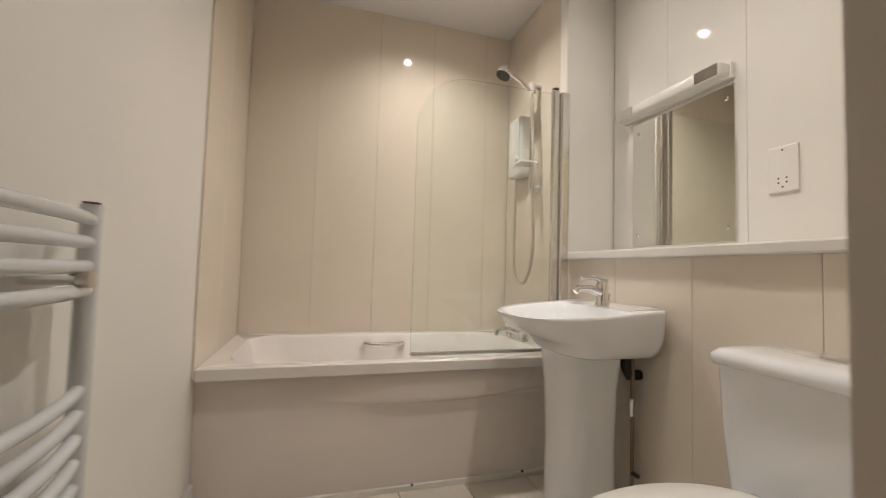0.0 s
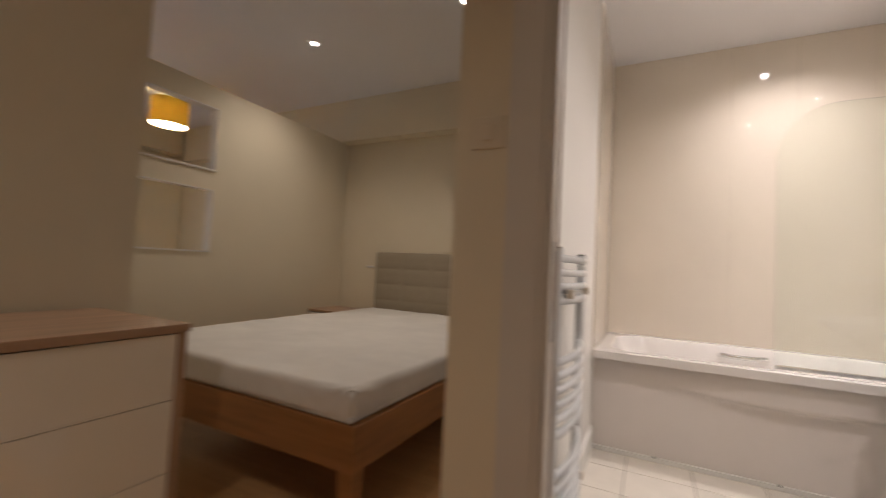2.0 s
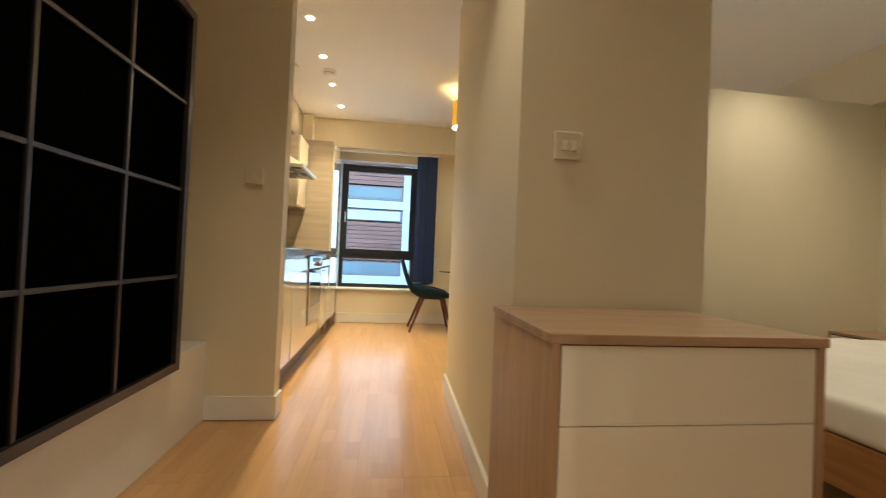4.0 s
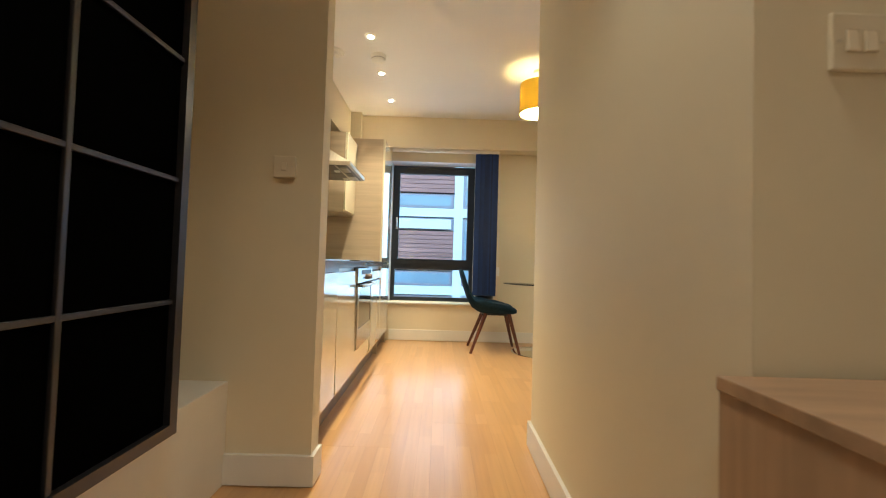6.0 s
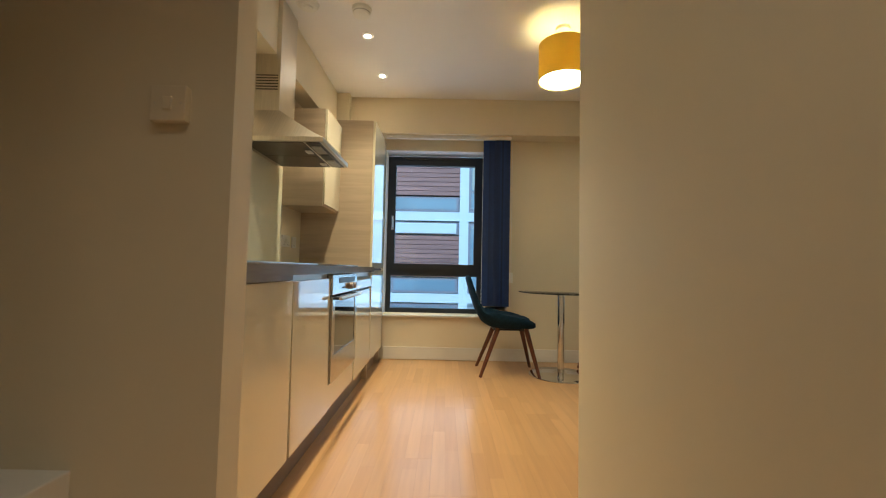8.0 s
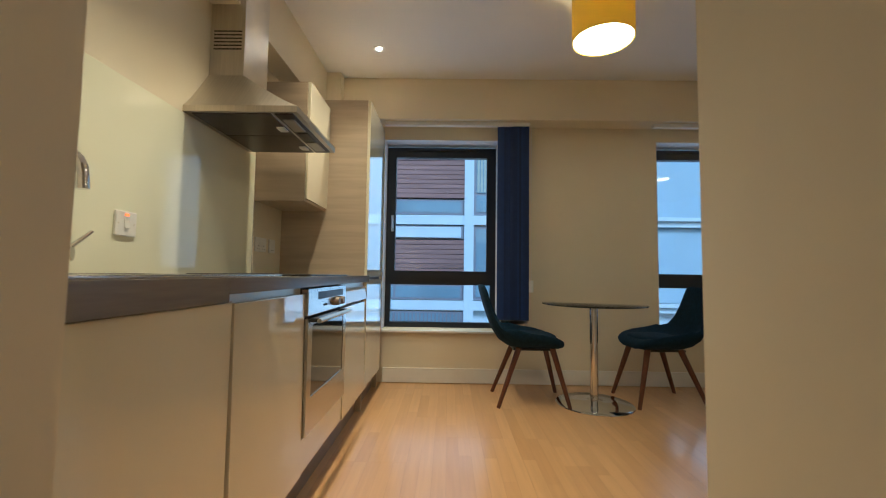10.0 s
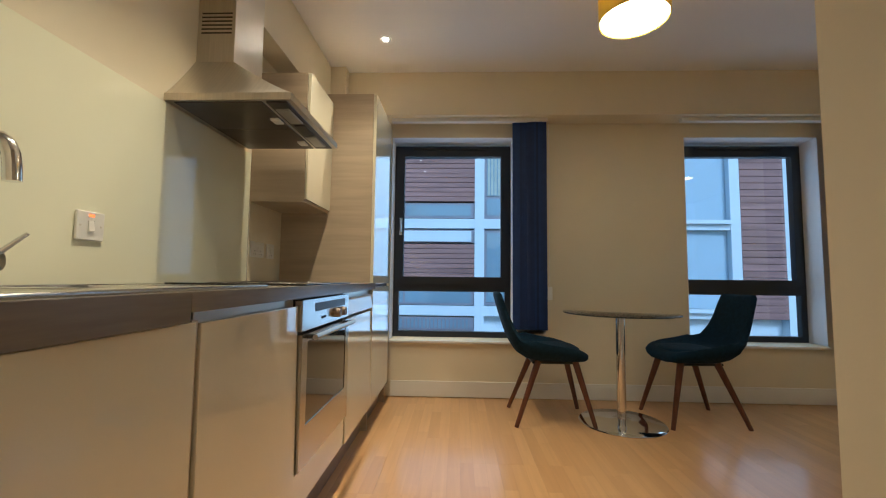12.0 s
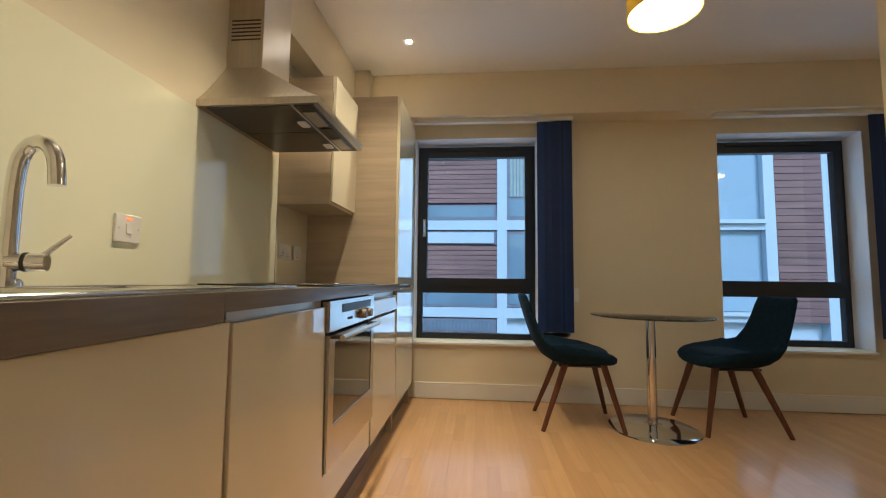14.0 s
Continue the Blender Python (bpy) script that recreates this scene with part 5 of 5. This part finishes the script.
def facade():
    root = thing("apartment_building", (FX, 2.0, -6.0), "red-brown clad apartment block with white bands across the street", "building")
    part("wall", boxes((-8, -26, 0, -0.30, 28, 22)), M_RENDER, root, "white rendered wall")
    part("roof", bm_box(-8.2, -26.2, 22, 0.2, 28.2, 22.4, 0.05), M_FACFRAME, root)
    pitch = 2.70
    # bays between white pilasters; local y
    bays = [(-24.0, -18.2, 0), (-17.8, -12.2, 0), (-11.8, -8.6, 0), (-8.0, -2.35, 0), (-2.05, 1.2, 1), (1.45, 5.44, 2), (5.75, 7.05, 3), (7.30, 9.3, 1), (9.7, 15.0, 0), (15.4, 21.0, 0)]
    for y0, y1, kind in bays:
        part("pilaster", boxes((-0.30, y1, 0, 0.0, y1 + 0.30, 22)), M_RENDER, root)
        for s in range(-1, 4):
            zb = 8.50 + s * pitch  # underside of a white band
            if kind != 3:
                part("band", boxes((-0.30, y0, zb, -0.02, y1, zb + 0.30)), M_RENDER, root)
            if kind == 0:
                for a, b in ((zb + 0.32, zb + 0.80), (zb - 0.46, zb - 0.05)):
                    w = part("window", boxes((-0.30, y0, a, -0.06, y1, b)), M_FACFRAME, root)
                    if a < zb and s == 0 and y0 == -8.0:
                        part("open_sash", bm_box(-0.05, y0 + 2.6, a + 0.03, 0.06, y1 - 0.10, b - 0.04, 0.01, 1), M_RENDER, w, "white blind in an open sash")
                    cuts = [y0 + 0.06, y0 + (y1 - y0) * 0.28, y0 + (y1 - y0) * 0.62, y1 - 0.04]
                    for p, q in zip(cuts, cuts[1:]):
                        part("pane", boxes((-0.07, p, a + 0.07, -0.05, q - 0.07, b - 0.06)), M_FACGLASS, w)
                if s == -1 and y0 == -8.0:
                    for k in range(22):
                        part("railing_bar", bm_box(-0.04, y1 - 2.7 + k * 0.12, zb - 0.44, -0.01, y1 - 2.66 + k * 0.12, zb - 0.08), M_FACFRAME, root)
                board0, board1 = zb + 0.84, zb + pitch - 0.50
                n = 9
                for k in range(n):
                    h = (board1 - board0) / n
                    part("board", bm_box(-0.28, y0, board0 + k * h + 0.012, -0.02, y1, board0 + (k + 1) * h, 0.006, 1), M_CLAD, root)
            elif kind == 1:
                w = part("window", boxes((-0.30, y0, zb + 0.32, -0.10, y1, zb + pitch - 0.02)), M_FACFRAME, root)
                m = (y0 + y1) / 2
                for p, q in ((y0 + 0.08, m - 0.04), (m + 0.04, y1 - 0.08)):
                    part("pane", boxes((-0.11, p, zb + 0.42, -0.08, q, zb + 0.95)), M_FACGLASS, w)
                    part("pane", boxes((-0.11, p, zb + 1.03, -0.08, q, zb + pitch - 0.12)), M_FACGLASS, w)
                    if -3 < y0 < 9 and s in (0, 1):
                        k = p + 0.03
                        while k < q - 0.05:
                            part("blind_slat", bm_box(-0.079, k, zb + 1.06, -0.07, k + 0.07, zb + pitch - 0.15), M_FACBLIND, w)
                            k += 0.105
            elif kind == 2:
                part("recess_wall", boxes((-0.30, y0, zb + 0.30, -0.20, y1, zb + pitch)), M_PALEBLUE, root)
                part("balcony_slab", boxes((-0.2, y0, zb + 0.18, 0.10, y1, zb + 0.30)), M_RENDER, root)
            else:
                n = 13
                for k in range(n):
                    h = pitch / n
                    part("board", bm_box(-0.28, y0, zb + k * h + 0.012, 0.0, y1, zb + (k + 1) * h, 0.006, 1), M_CLAD, root)
    return root


facade()

# ---- wall panels, tiles and planks ----
bath_back = bpy.data.objects["wall_bath_back"]
bath_right = bpy.data.objects["wall_bath_right"]
bath_left = bpy.data.objects["wall_bath_bed"]


def panel_run(parent, axis, fixed, out, cuts, z0, z1, mat):
    """Upright panels with a narrow groove between them. axis: the way along the wall; out: the way the face looks."""
    for a, b in zip(cuts, cuts[1:]):
        lo, hi = min(a, b) + 0.0005, max(a, b) - 0.0005
        f0, f1 = sorted((fixed, fixed + out * 0.008))
        bm = bm_box(lo, f0, z0, hi, f1, z1, 0.0012, 1) if axis == "x" else bm_box(f0, lo, z0, f1, hi, z1, 0.0012, 1)
        part("panel", bm, mat, parent)


panel_run(bath_back, "x", 2.672, -1, [-0.222, 0.14, 0.48, 0.816, 1.165, 1.327], 0.50, BATH_CEIL, M_PVC)
panel_run(bath_left, "y", -0.23, 1, [1.885, 2.225, 2.664], 0.50, BATH_CEIL, M_PVC)
panel_run(bath_right, "y", 1.335, -1, [1.967, 2.31, 2.664], 0.50, BATH_CEIL, M_PVC)
panel_run(bath_right, "y", 1.335, -1, [0.512, 0.571, 0.926, 1.283, 1.639, 1.966], 0.0, 0.97, M_PVC)
panel_run(bath_right, "y", 1.585, -1, [0.512, 0.95, 1.287, 1.626, 1.955], 1.004, BATH_CEIL, M_PVCW)
panel_run(bath_right, "x", 1.967, -1, [1.304, 1.578], 1.004, BATH_CEIL, M_PVCW)

structure("floor_bathroom", boxes((-0.23, 0.375, -0.014, 1.335, 1.97, -0.004)), M_GROUT, "grey grout bed of the bathroom floor", "floor")
bath_floor = bpy.data.objects["floor_bathroom"]
tile_bm = bm_box(0.0, 0.0, -0.0045, 0.283, 0.243, 0.0, 0.0015, 1)
tile_mesh = bpy.data.meshes.new("tile")
tile_bm.to_mesh(tile_mesh)
tile_bm.free()
tile_mesh.materials.append(M_TILE)
for i in range(5):
    for j in range(6):
        x, y = -0.048 + 0.002 + 0.287 * (i), 1.75 + 0.002 - 0.247 * j
        ob = new("tile", tile_mesh)
        ob.location, ob.parent = (x, y, 0), bath_floor
for j in range(6):  # cut tiles along the left wall
    part("tile", bm_box(-0.229, 1.752 - 0.247 * j, -0.0045, -0.050, 1.995 - 0.247 * j, 0.0, 0.0015, 1), M_TILE, bath_floor)

structure("floor", boxes((-5.62, -2.0, -0.014, 1.0, 2.83, -0.0125)), M_SLAB, "beech-look laminate plank floor", "floor")
floor_ob = bpy.data.objects["floor"]
W, LEN = 0.192, 1.286
meshes = {}


def plank(x0, x1, y0, y1):
    key = (round(x1 - x0, 3), round(y1 - y0, 3))
    if key not in meshes:
        bm = bm_box(0.0001, 0.0001, -0.011, x1 - x0 - 0.0001, y1 - y0 - 0.0001, 0.0, 0.0004, 1)
        meshes[key] = bpy.data.meshes.new("plank")
        bm.to_mesh(meshes[key])
        bm.free()
        meshes[key].materials.append(M_FLOOR)
    ob = new("plank", meshes[key])
    ob.location, ob.parent = (x0, y0, 0), floor_ob


rng = random.Random(4)
y = -2.0
while y < 2.82:
    y1 = min(y + W, 2.83)
    east = 1.0 if y1 < 0.375 else -0.32
    if y < 0.375 <= y1:
        plank(-0.32, 0.99, y, 0.374)
    x = east - rng.choice((0.32, 0.643, 0.964, LEN))
    plank(x, east, y, y1)
    while x > -5.61:
        nx = max(x - LEN, -5.618)
        plank(nx, x, y, y1)
        x = nx
    y += W
